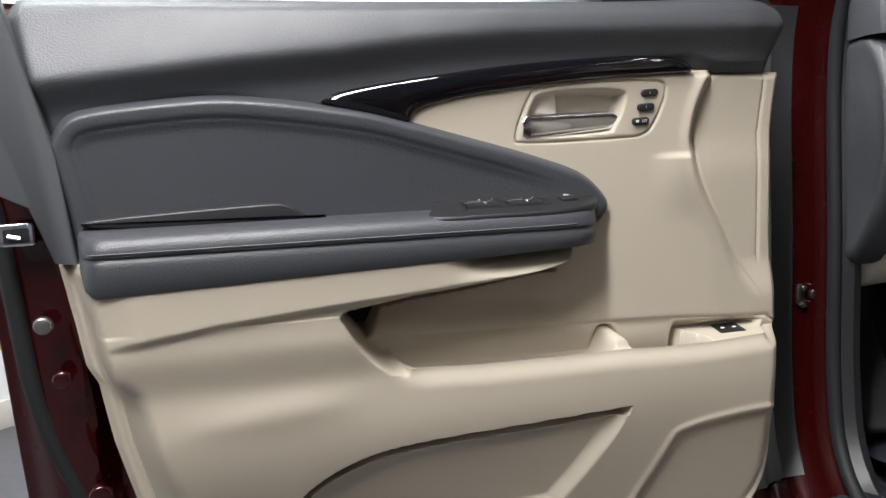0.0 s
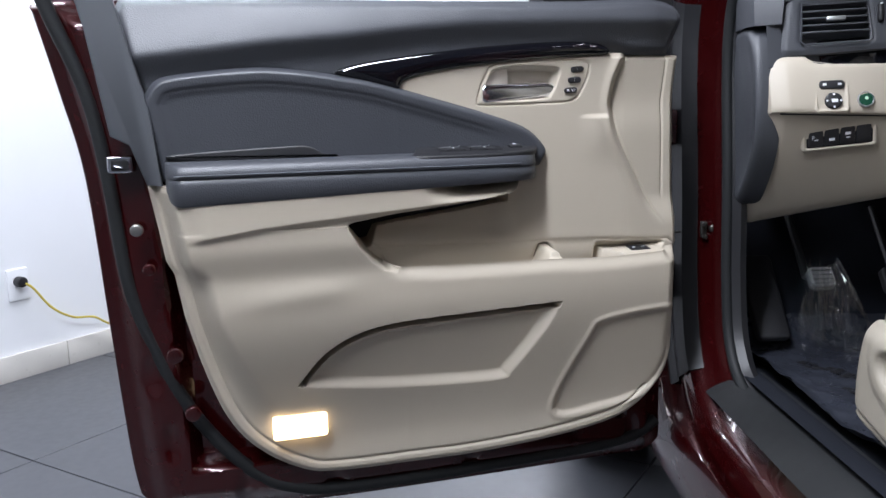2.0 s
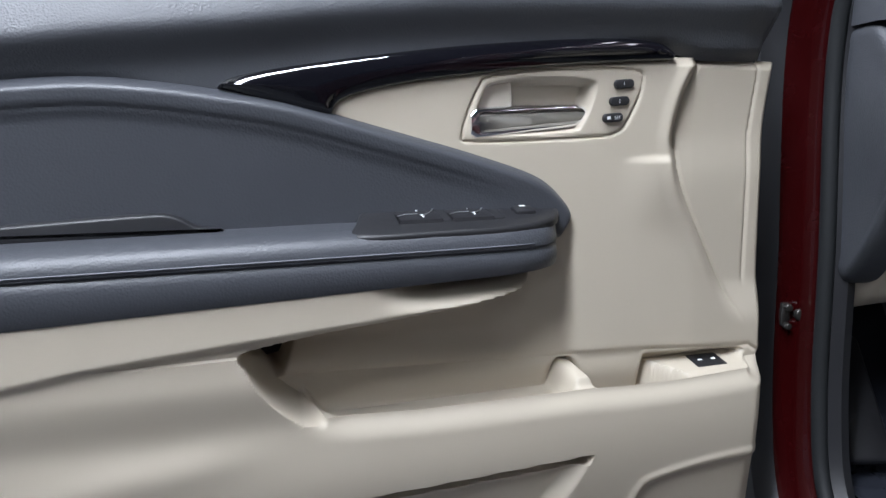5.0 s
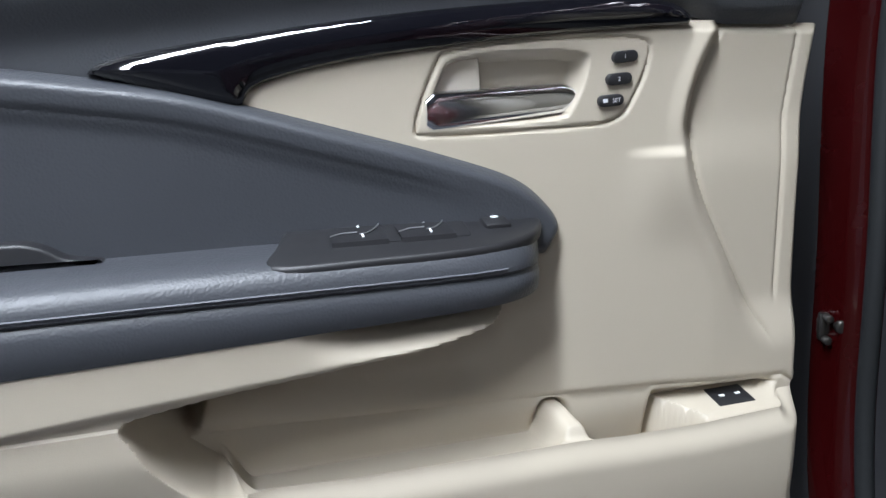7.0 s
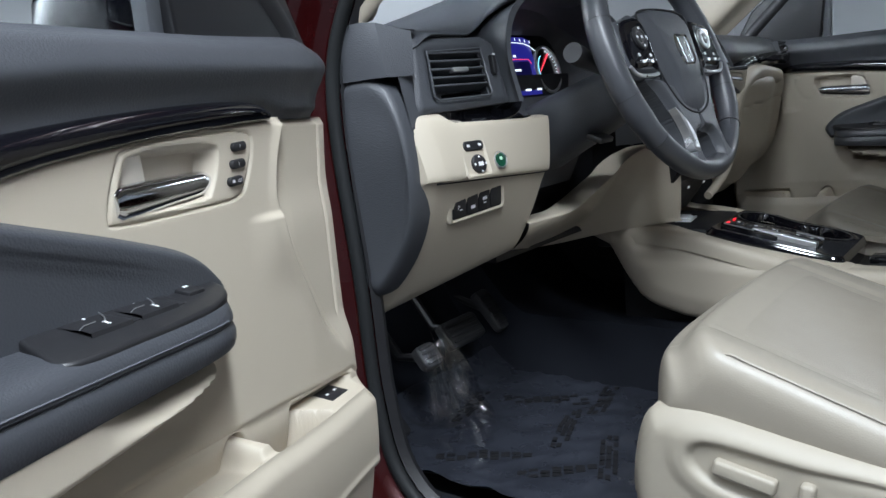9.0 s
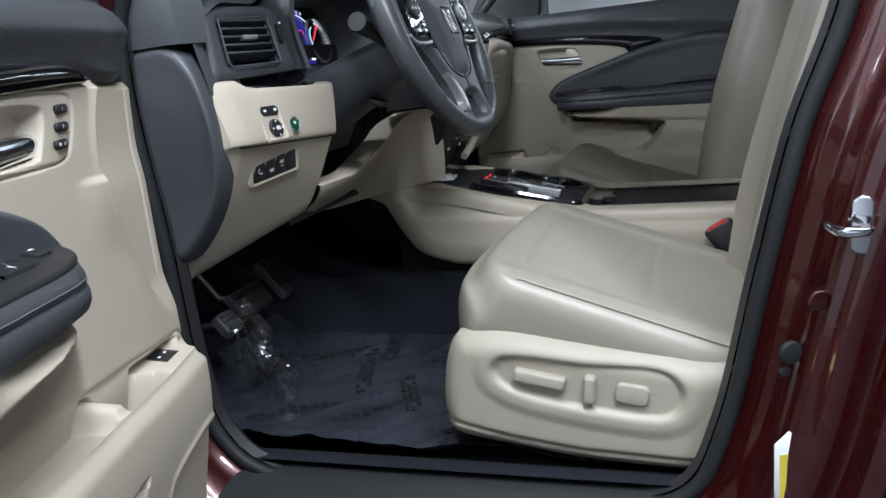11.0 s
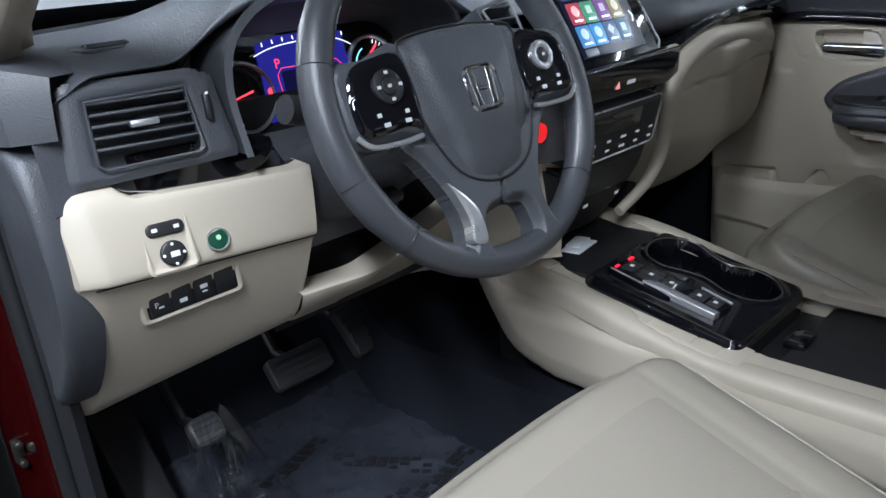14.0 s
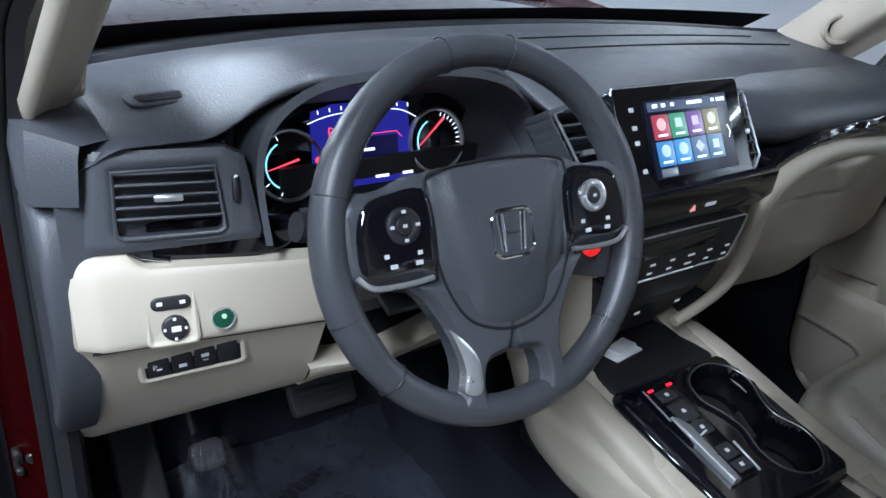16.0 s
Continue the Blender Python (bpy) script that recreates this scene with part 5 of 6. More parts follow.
# knee panel and column shroud
rows = []
for x in np.linspace(0.868, 1.300, 40):
    top = float(np.interp(x, [0.868, 0.953, 1.02, 1.14, 1.19, 1.25], [0.852, 0.857, 0.872, 0.903, 0.925, 0.945]))
    low = float(np.interp(x, [0.868, 0.95, 1.05, 1.15, 1.245], [0.808, 0.803, 0.797, 0.790, 0.785]))
    o = float(np.interp(x, [0.86, 0.88, 0.97, 1.17, 1.21, 1.25, 1.30], [0.034, 0.030, 0.0, 0.0, -0.010, -0.032, -0.070]))
    # the face leans forward to its lower edge, but for the sweep to the console
    lean = 1 - float(smooth01((x - 1.15) / 0.11))
    low += lean * (float(np.interp(x, [0.868, 0.93, 1.03, 1.14, 1.245], [0.803, 0.792, 0.774, 0.757, 0.745])) - low)
    yl = 1.022 + o + lean * (float(np.interp(x, [0.868, 0.93, 1.03, 1.14, 1.245], [1.078, 1.097, 1.128, 1.156, 1.17])) - 1.022 - o)
    rows.append([(x, 1.055 + o, top), (x, 1.012 + o, top), (x, 1.006 + o, top - 0.006), (x, 0.6 * (1.006 + o) + 0.4 * (yl - 0.016), (top + low) / 2), (x, yl - 0.012, low + 0.008), (x, yl, low), (x, max(1.12, yl + 0.04), low + 0.004)])
part("knee_panel", loft([[tuple(p) for p in spline(r, 3)] for r in rows]), BEIGE, dash, "beige knee panel")
part("knee_plug", slab(rounded(0.030, 0.024, 0.002), 0.002, 0.0006, m=pose(1.215, 1.030, 0.856, -8, 0, -18)), BEIGE, dash)
rows = []
for k in np.linspace(0, 1, 12):
    c = Vector((0.965, 1.06, 1.015)).lerp(Vector((0.969, 0.868, 1.085)), k)
    w, h0, h1 = 0.085 - 0.026 * k, 0.024 - 0.002 * k, 0.085 - 0.036 * k
    rows.append([c + Vector((w * math.copysign(abs(math.cos(a)) ** 0.7, math.cos(a)), 0.02 * math.sin(a), (h0 if math.sin(a) > 0 else h1) * math.copysign(abs(math.sin(a)) ** 0.8, math.sin(a)))) for a in np.arange(28) * 2 * math.pi / 28])
part("column_shroud", loft(rows, closed=True, caps=True), CHARCOAL, dash, "charcoal steering column shroud")
part("column_surround", loft([[(x, 1.07, 1.06), (x, 1.035, 1.03), (x, 1.03, 0.96), (x, 1.06, 0.90)] for x in np.linspace(0.868, 1.06, 8)]), CHARCOAL, dash, "charcoal column surround")
part("tilt_lever", block(0.045, 0.03, 0.010, 0.003, m=pose(0.93, 0.93, 0.985, 20, 0, 0)), BLACK, dash)
for side in (-1, 1):
    a, b = Vector((0.969 + side * 0.05, 0.90, 1.085)), Vector((0.969 + side * 0.185, 0.895 + (0.02 if side > 0 else 0), 1.118))
    path = [a.lerp(b, s) for s in np.linspace(0, 1, 8)]
    stalk = part("column_stalk", tube(path, [0.011, 0.010, 0.010, 0.011, 0.0125, 0.014, 0.0155, 0.015] if side < 0 else [0.010, 0.009, 0.009, 0.010, 0.011, 0.012, 0.013, 0.012], 16), BLACK, dash, "black column stalk")
    for k in range(3):
        part("stalk_print", block(0.006, 0.0008, 0.003, 0, m=pose(0.969 + side * (0.10 + 0.02 * k), 0.884, 1.100 + 0.004 * k, -10, 0, 0)), MARK, stalk)

# beige glove box side with its swept edge
GB = pose(1.70, 0.965, 0.93, 10, 0, 0)
glove_out = np.concatenate([spline([(-0.30, -0.115), (-0.215, -0.075), (-0.165, -0.01), (-0.135, 0.06), (-0.07, 0.118), (0.02, 0.148), (0.20, 0.155), (0.36, 0.150)], 6), spline([(0.385, 0.13), (0.385, -0.02), (0.35, -0.12), (0.05, -0.165), (-0.10, -0.16)], 5)])


def glove_height(P, d):
    u, v = P.T
    h = 0.020 * smooth01(d / 0.03) - 0.05 * smooth01((v + 0.02) / -0.15) + 0.03 * smooth01((u + 0.1) / 0.3) * smooth01((0.3 - u) / 0.2)
    line = spline([(-0.13, 0.02), (-0.05, 0.055), (0.1, 0.075), (0.38, 0.080)], 5)
    dl, _ = edge_distance(P, line, False)
    return h - 0.004 * np.exp(-(dl / 0.003) ** 2)


gb = part("glove_box", relief(glove_out, glove_height, 0.006, 0.08), BEIGE, dash, "beige glove box and swept panel")
gb.data.transform(GB)
part("passenger_strip", relief(np.concatenate([spline([(-0.16, 0.02), (-0.10, 0.100), (0.0, 0.150), (0.2, 0.165), (0.38, 0.165)], 6), spline([(0.38, 0.200), (0.2, 0.195), (0.02, 0.18), (-0.10, 0.14), (-0.17, 0.06)], 6)]), lambda P, d: 0.012 + 0.008 * smooth01(d / 0.008), 0.004, 0.05), PIANO, dash, "gloss black dash strip").data.transform(GB)
sweep = spline([(1.97, 0.925, 1.060), (1.79, 0.920, 1.072), (1.69, 0.915, 1.062), (1.625, 0.915, 1.036), (1.598, 0.918, 0.992), (1.594, 0.922, 0.937), (1.583, 0.928, 0.882), (1.548, 0.935, 0.842), (1.470, 0.940, 0.812)], 6)
part("swept_trim", tube([tuple(q) for q in sweep], np.interp(np.linspace(0, 1, len(sweep)), [0, 0.35, 0.7, 1], [0.020, 0.018, 0.013, 0.009]), 12), BEIGE, dash, "beige swept trim beside the centre stack")
part("footwell_side", loft([[(1.56, y, z) for z in (0.48, 0.84)] for y in (0.96, 1.6)]), BLACK, dash)

# end cap beside the doorway
cap = spline([(1.172, 1.105), (1.11, 1.108), (1.068, 1.064), (1.048, 0.980), (1.054, 0.905), (1.085, 0.840), (1.138, 0.784), (1.166, 0.800)], 6)
cap_mid = cap.mean(0)
part("end_cap", loft([[(0.602 - h, cap_mid[0] + (y - cap_mid[0]) * f, cap_mid[1] + (z - cap_mid[1]) * f) for y, z in cap] for f, h in ((1.0, -0.02), (1.0, 0.008), (0.985, 0.014), (0.96, 0.019), (0.92, 0.0225), (0.87, 0.0235), (0.80, 0.022), (0.5, 0.021), (0.02, 0.021))], closed=True, caps=True), CHARCOAL, dash, "charcoal dash end cap")
part("column_side", block(0.016, 0.36, 0.34, 0, m=pose(1.258, 1.20, 0.92)), BLACK, dash)
part("dash_backing", block(0.42, 0.02, 0.32, 0, m=pose(1.07, 1.115, 0.94)), BLACK, dash, "black structure behind the knee panel")
part("end_corner", loft([[(0.580, 1.20, 1.098), (0.578, 1.165, 1.102), (0.576, 1.10, 1.104), (0.583, 1.080, 1.104), (0.622, 1.060, 1.104)], [(0.578, 1.21, 1.150), (0.576, 1.17, 1.152), (0.574, 1.105, 1.152), (0.582, 1.084, 1.152), (0.626, 1.062, 1.150)], [(0.582, 1.215, 1.178), (0.580, 1.18, 1.180), (0.578, 1.115, 1.182), (0.586, 1.094, 1.180), (0.630, 1.066, 1.166)], [(0.66, 1.24, 1.186), (0.66, 1.20, 1.186), (0.66, 1.15, 1.182), (0.66, 1.12, 1.178), (0.66, 1.08, 1.166)]]), CHARCOAL, dash, "charcoal dash corner cover")
part("start_button", disc(0.0145, 0.010, 0.003, 24, m=pose(1.228, 0.925, 1.002, 5, 0, 0)), glow("red_start_button", (0.9, 0.02, 0.02), 0.9), dash, "round red lit start button")
part("stack_flank", loft([[(1.14, 1.0, z), (1.24, 0.915, z), (1.28, 0.90, z)] for z in (0.955, 1.06)]), CHARCOAL, dash)

# ---- steering wheel ----
WHEEL = pose(0.981, 0.833, 1.1015, -20.9, 0, -3) @ Matrix.Scale(1.055, 4)
wheel = thing("steering_wheel", "charcoal leather steering wheel with gloss black button pads", "steering wheel")
R, r = 0.178, 0.0160
rows = []
for a in np.arange(72) * 2 * math.pi / 72:
    grip = 0.0015 * (abs(math.cos(a)) > 0.82)
    rows.append([((R + (r + grip) * math.cos(b)) * math.cos(a), -(r * 1.05 + grip) * math.sin(b), (R + (r + grip) * math.cos(b)) * math.sin(a)) for b in np.arange(16) * 2 * math.pi / 16])
rim_ob = part("rim", loft(rows, closed=True, ring=True), material("grey_leather_grip", (0.042, 0.044, 0.050), 0.40, bump=0.12, scale=700, kind="leather"), wheel, "charcoal leather rim")
for a in (18, 78, 162, 198, 270 - 48, 270 + 48, 342, 102):
    q = radians(a)
    part("rim_seam", tube([((R + (r + 0.0012) * math.cos(b)) * math.cos(q), -(r * 1.05 + 0.0012) * math.sin(b), (R + (r + 0.0012) * math.cos(b)) * math.sin(q)) for b in np.linspace(0, 2 * math.pi, 17)[:-1]], 0.0007, 5, closed=True), BLACK, rim_ob)
for side in (-1, 1):
    for k in range(46):
        q = radians(90 - side * (50 + k * 1.9))
        x, z = math.cos(q), math.sin(q)
        st = new("stitch", bpy.data.meshes["wheel_stitch"]) if "wheel_stitch" in bpy.data.meshes else part("stitch", tube([(-0.0022, 0, -0.0006), (0.0022, 0, 0.0006)], 0.0006, 5), CHARCOAL)
        st.data.name = "wheel_stitch"
        st.parent = rim_ob
        st.location = ((R - r * 0.80) * x, -r * 0.72, (R - r * 0.80) * z)
        st.rotation_euler = (0, -q + math.pi / 2, 0)
hub_out = 1.03 * spline([(-0.080, 0.050), (-0.066, 0.064), (0.0, 0.069), (0.066, 0.064), (0.080, 0.050), (0.078, 0.0), (0.066, -0.046), (0.043, -0.078), (0.0, -0.091), (-0.043, -0.078), (-0.066, -0.046), (-0.078, 0.0)], 6, closed=True)


def cover_height(P, d):
    u, v = P.T
    keel = np.abs(u) - 0.034 - 0.020 * smooth01((v + 0.06) / 0.10)
    return 0.011 + 0.018 * np.sqrt(np.clip(d / 0.055, 0, 1)) + 0.003 * smooth01((v + 0.05) / 0.03) - 0.0045 * smooth01(keel / 0.016)


part("airbag_cover", relief(hub_out, cover_height, 0.003, 0.035), CHARCOAL, wheel, "charcoal airbag cover")
part("cover_gap", tube([(u * 1.012, -0.0162, v * 1.012) for u, v in hub_out], 0.0016, 6, closed=True), INK_AND_SHADE, wheel)
badge = part("badge", loft([[(u * s, -y, v * s) for u, v in rounded(0.050, 0.049, 0.012)] for s, y in ((1.0, 0.024), (1.0, 0.032), (0.93, 0.0335), (0.86, 0.032), (0.86, 0.024))], closed=True), CHROME, wheel, "chrome badge frame")
for sx in (-1, 1):
    part("badge_bar", slab([(sx * 0.0095, 0.019), (sx * 0.0185, 0.019), (sx * 0.0150, -0.0185), (sx * 0.0068, -0.0185)], 0.0062, 0.0015, m=pose(0, -0.0265, 0)), CHROME, badge)
part("badge_bar", slab([(-0.0105, 0.0035), (0.0105, 0.0035), (0.0095, -0.0045), (-0.0095, -0.0045)], 0.0055, 0.0015, m=pose(0, -0.0265, 0)), CHROME, badge)
for side in (-1, 1):
    arm = np.array([(side * u, v) for u, v in spline([(0.070, 0.062), (0.12, 0.055), (0.168, 0.050), (0.172, -0.01), (0.150, -0.030), (0.10, -0.032), (0.070, -0.03)], 5, closed=True)])
    part("spoke", relief(arm, lambda P, d: 0.004 + 0.012 * smooth01(d / 0.012), 0.004, 0.02), CHARCOAL, wheel)
    padm = np.array([(side * u, v) for u, v in spline([(0.081, 0.048), (0.120, 0.052), (0.150, 0.040), (0.158, 0.0), (0.148, -0.020), (0.10, -0.018), (0.079, -0.02)], 5, closed=True)])
    pad_ob = part("button_pad", relief(padm, lambda P, d: 0.017 + 0.004 * smooth01(d / 0.005), 0.003, 0.01), PIANO, wheel, "gloss black button pad")
    part("pad_dial", ring_of(0.009, 0.017, 0.004, 28, m=pose(side * 0.112, -0.021, 0.022)), SATIN if side > 0 else BLACK, pad_ob)
    part("dial_centre", disc(0.0085, 0.004, 0.001, 20, m=pose(side * 0.112, -0.021, 0.022)), BLACK, pad_ob)
    for dx, dz in ((0, 0.013), (0, -0.013), (0.013, 0), (-0.013, 0), (0.0, 0.0)):
        part("button_print", block(0.004, 0.0008, 0.003, 0, m=pose(side * 0.112 + dx, -0.0256, 0.022 + dz)), MARK, pad_ob)
    for dx, dz, w in ((-0.018, -0.003, 0.008), (0.016, -0.004, 0.008), (-0.012, -0.013, 0.012), (0.014, -0.013, 0.012)):
        part("button_print", block(w * 0.6, 0.0008, 0.004, 0, m=pose(side * 0.114 + dx, -0.0218, dz)), MARK, pad_ob)
    part("silver_edge", tube([(side * u, -0.016, v) for u, v in spline([(0.084, -0.030), (0.11, -0.032), (0.145, -0.030), (0.160, -0.018)], 5)], 0.0028, 8), SATIN, wheel)
    leg = np.array([(side * u, v) for u, v in spline([(0.0, -0.070), (0.066, -0.036), (0.106, -0.033), (0.088, -0.058), (0.069, -0.093), (0.062, -0.124), (0.067, -0.150), (0.080, -0.164), (0.032, -0.179), (0.034, -0.150), (0.027, -0.126), (0.0, -0.116)], 6, closed=True)])
    part("lower_spoke", relief(leg, lambda P, d: 0.004 + 0.012 * smooth01(d / 0.010), 0.002, 0.02), CHARCOAL, wheel)
    inlay = np.array([(side * u, v) for u, v in spline([(0.072, -0.084), (0.075, -0.082), (0.068, -0.098), (0.0615, -0.124), (0.065, -0.146), (0.046, -0.150), (0.045, -0.120), (0.056, -0.100)], 6, closed=True)])
    if side < 0:
        part("spoke_inlay", relief(inlay, lambda P, d: 0.0168 + 0.0016 * smooth01(d / 0.004), 0.0012, 0.012), SATIN, wheel, "satin silver spoke inlay")
part("hub_back", tube([(0, 0.0, 0), (0, 0.06, 0.0)], [0.075, 0.060], 24), BLACK, wheel)
wheel.matrix_world = WHEEL

# ---- floor, pedals, console, seats ----
floor_rows = []
for y in np.linspace(1.58, -0.4, 40):
    toe = 0.30 * smooth01((y - 1.26) / 0.32)
    floor_rows.append([(x, y, 0.44 + toe + 0.14 * smooth01((x - 1.15) / 0.06) * smooth01((1.62 - x) / 0.06) + 0.03 * smooth01((0.66 - x) / 0.06)) for x in np.linspace(0.575, 2.2, 60)])
carpet = tagged(part("car_floor_carpet", loft(floor_rows), CARPET), "black carpet on the car floor", "carpet", kind="structure")
part("sill_plate", loft([[(0.52, y, 0.425), (0.555, y, 0.452), (0.60, y, 0.462), (0.635, y, 0.455), (0.645, y, 0.43)] for y in np.linspace(1.12, 0.36, 8)]), RUBBER, carpet, "black plastic sill plate")

film_mat = thing("protective_floor_mat", "dark printed protective film mat lying on the carpet", "floor mat")


def mat_z(x, y):
    n = noise.noise(Vector((x * 7, y * 7, 0))) * 0.009
    n += (0.5 - abs(noise.noise(Vector((x * 11 + y * 4, y * 9, 3))))) * 0.016 + (0.5 - abs(noise.noise(Vector((x * 24, y * 30 - x * 9, 7))))) * 0.004
    return 0.452 + 0.30 * float(smooth01((y - 1.26) / 0.32)) + 0.03 * float(smooth01((0.67 - x) / 0.06)) + n + 0.002


part("film", loft([[(x, y, mat_z(x, y)) for x in np.linspace(0.634, 1.17, 100)] for y in np.linspace(1.34, 0.50, 150)]), MATPAPER, film_mat)
for x0, y0, ang, cnt in ((0.72, 1.16, -58, 9), (0.86, 0.99, 18, 9), (0.98, 1.18, -52, 9), (0.88, 1.22, 14, 8), (0.78, 0.86, 24, 9), (1.00, 0.90, -62, 9), (0.80, 0.70, 8, 12), (0.73, 1.00, -60, 7), (0.92, 0.80, -40, 7), (1.02, 1.00, 12, 8), (0.70, 0.78, -50, 7)):
    for k in range(cnt):
        for line in (0, 1, 2):
            if (k * 7 + line * 5) % 6 == 0:
                continue
            px = x0 + math.cos(radians(ang)) * 0.019 * k - math.sin(radians(ang)) * 0.011 * line
            py = y0 + math.sin(radians(ang)) * 0.019 * k + math.cos(radians(ang)) * 0.011 * line
            part("print_bar", block(0.015, 0.008, 0.0012, 0, m=pose(px, py, mat_z(px, py) + 0.0016, 0, 0, ang)), INK_AND_SHADE, film_mat)


# black rubber lightened in its colour so the pads show in the dark footwell
PEDAL = material("lightened_pedal_rubber", (0.050, 0.050, 0.053), 0.5, bump=0.2, scale=500)


def pedal(name, w, h, m, label, ribs=4):
    ob = thing(name, label, "pedal")
    part("pad", slab(rounded(w, h, 0.012), 0.018, 0.006, m=m), PEDAL, ob)
    part("arm", tube([m @ Vector((0, 0.01, h * 0.2)), m @ Vector((0, 0.05, h * 0.8)), m @ Vector((0, 0.05, h + 0.16))], 0.009, 8), BLACK, ob)
    for k in range(ribs):
        part("rib", block(w * 0.8, 0.003, h * 0.10, 0.001, 1, m=m @ pose(0, -0.019, -h * 0.32 + k * h * 0.64 / (ribs - 1))), PEDAL, ob)
    return ob


pedal("brake_pedal", 0.125, 0.060, pose(1.03, 1.33, 0.580, -38, 0, 0), "wide black rubber brake pedal")
pedal("accelerator_pedal", 0.055, 0.105, pose(1.175, 1.35, 0.585, -38, 0, 6), "narrow black rubber accelerator pedal")
pedal("parking_brake_pedal", 0.05, 0.046, pose(0.785, 1.225, 0.612, -40, 0, 0), "small black rubber parking brake pedal")
part("dead_pedal", slab(rounded(0.07, 0.20, 0.012), 0.015, 0.006, m=pose(0.70, 1.30, 0.56, -40, 0, 0)), BLACK, carpet, "black plastic footrest")

# clear plastic film draped over the parking brake pedal
bag_rows = []
for i, s in enumerate(np.linspace(0, 1, 26)):
    ring = []
    for j, a in enumerate(np.linspace(-2.9, -0.15, 70)):
        fold = 0.034 * s * noise.noise(Vector((a * 3.1, s * 2.0, 1.0))) + 0.018 * s * noise.noise(Vector((a * 8.0, s * 2.5 + a, 5.0))) + 0.006 * s * noise.noise(Vector((a * 19.0, s * 7.0 - a, 9.0)))
        rr = 0.030 + 0.050 * s ** 0.7 + fold
        ring.append((0.785 + 0.012 * s + rr * math.cos(a), 1.210 - 0.04 * s + 0.75 * rr * math.sin(a), 0.655 - 0.175 * s + 0.030 * noise.noise(Vector((a * 2.5, s * 3, 4.0)))))
    bag_rows.append(ring)
BAG = bpy.data.materials.new("clear_film")
BAG.use_nodes = True
bt = BAG.node_tree
bmix, bclear, bgloss = bt.nodes.new("ShaderNodeMixShader"), bt.nodes.new("ShaderNodeBsdfTransparent"), bt.nodes.new("ShaderNodeBsdfGlossy")
bclear.inputs[0].default_value, bgloss.inputs["Roughness"].default_value, bmix.inputs[0].default_value = (0.97, 0.97, 0.98, 1), 0.04, 0.11
bt.links.new(bclear.outputs[0], bmix.inputs[1])
bt.links.new(bgloss.outputs[0], bmix.inputs[2])
bt.links.new(bmix.outputs[0], bt.nodes["Material Output"].inputs["Surface"])
tagged(part("plastic_wrap", loft(bag_rows), BAG), "clear plastic film draped over the parking brake pedal", "plastic film")

# ---- centre console ----
console = thing("center_console", "beige centre console with gloss black gear selector panel", "console")
def console_top(y):
    return 0.778 - 0.068 * float(smooth01((1.0 - y) / 0.40))


side_out = np.concatenate([[(-1.12, 0.765)], spline([(-1.07, 0.742), (-1.035, 0.680), (-0.995, 0.630), (-0.93, 0.606), (-0.86, 0.598), (-0.5, 0.585)], 6), [(0.1, 0.58)], [(0.1, console_top(-0.1)), (-0.6, console_top(0.6)), (-0.8, console_top(0.8)), (-0.95, console_top(0.95)), (-1.05, 0.790)]])
for side, label in ((1, "beige moulded console side"), (-1, "beige moulded console side")):
    wall = part("console_side", relief(side_out, lambda P, d: 0.004 + 0.022 * np.sqrt(np.clip(d / 0.045, 0, 1)) - 0.008 * smooth01((P[:, 1] - 0.70) / 0.02) * smooth01((P[:, 0] + 1.02) / 0.03), 0.006, 0.05), BEIGE, console, label)
    wall.data.transform(Matrix(((0, side, 0, 1.40 - side * 0.155), (-1, 0, 0, 0), (0, 0, 1, 0), (0, 0, 0, 1))))
    part("console_rail", loft([[tuple(q) for q in spline([(1.40 - side * (0.175 + 0.0), y, console_top(y) - 0.030), (1.40 - side * 0.172, y, console_top(y) - 0.006), (1.40 - side * 0.158, y, console_top(y) + 0.002), (1.40 - side * 0.130, y, console_top(y) - 0.002), (1.40 - side * 0.120, y, console_top(y) - 0.03)], 4)] for y in np.linspace(1.06, -0.1, 30)]), BEIGE, console, "beige console rail")
part("console_core", block(0.26, 1.2, 0.20, 0.01, m=pose(1.40, 0.46, 0.58)), BLACK, console)
TOP = Matrix.Translation((1.405, 0.80, 0.748)) @ pose(0, 0, 0, -90 + 12, 0, 0)
plate_out = np.array(rounded(0.25, 0.262, 0.022)) + np.array([(-0.010, -0.045)])
CUPS = spline([(0.030, 0.066), (0.066, 0.068), (0.096, 0.046), (0.103, 0.014), (0.086, -0.024), (0.080, -0.055), (0.096, -0.090), (0.092, -0.124), (0.064, -0.150), (0.028, -0.150), (0.000, -0.126), (-0.006, -0.092), (0.006, -0.055), (0.002, -0.020), (-0.010, 0.014), (0.000, 0.048)], 6, closed=True)


def plate_height(P, d):
    h = 0.012 * smooth01(d / 0.010)
    q = signed(P, CUPS)
    h += 0.003 * np.exp(-((q + 0.004) / 0.003) ** 2)
    return h - 0.060 * smooth01((q - 0.001) / 0.008)


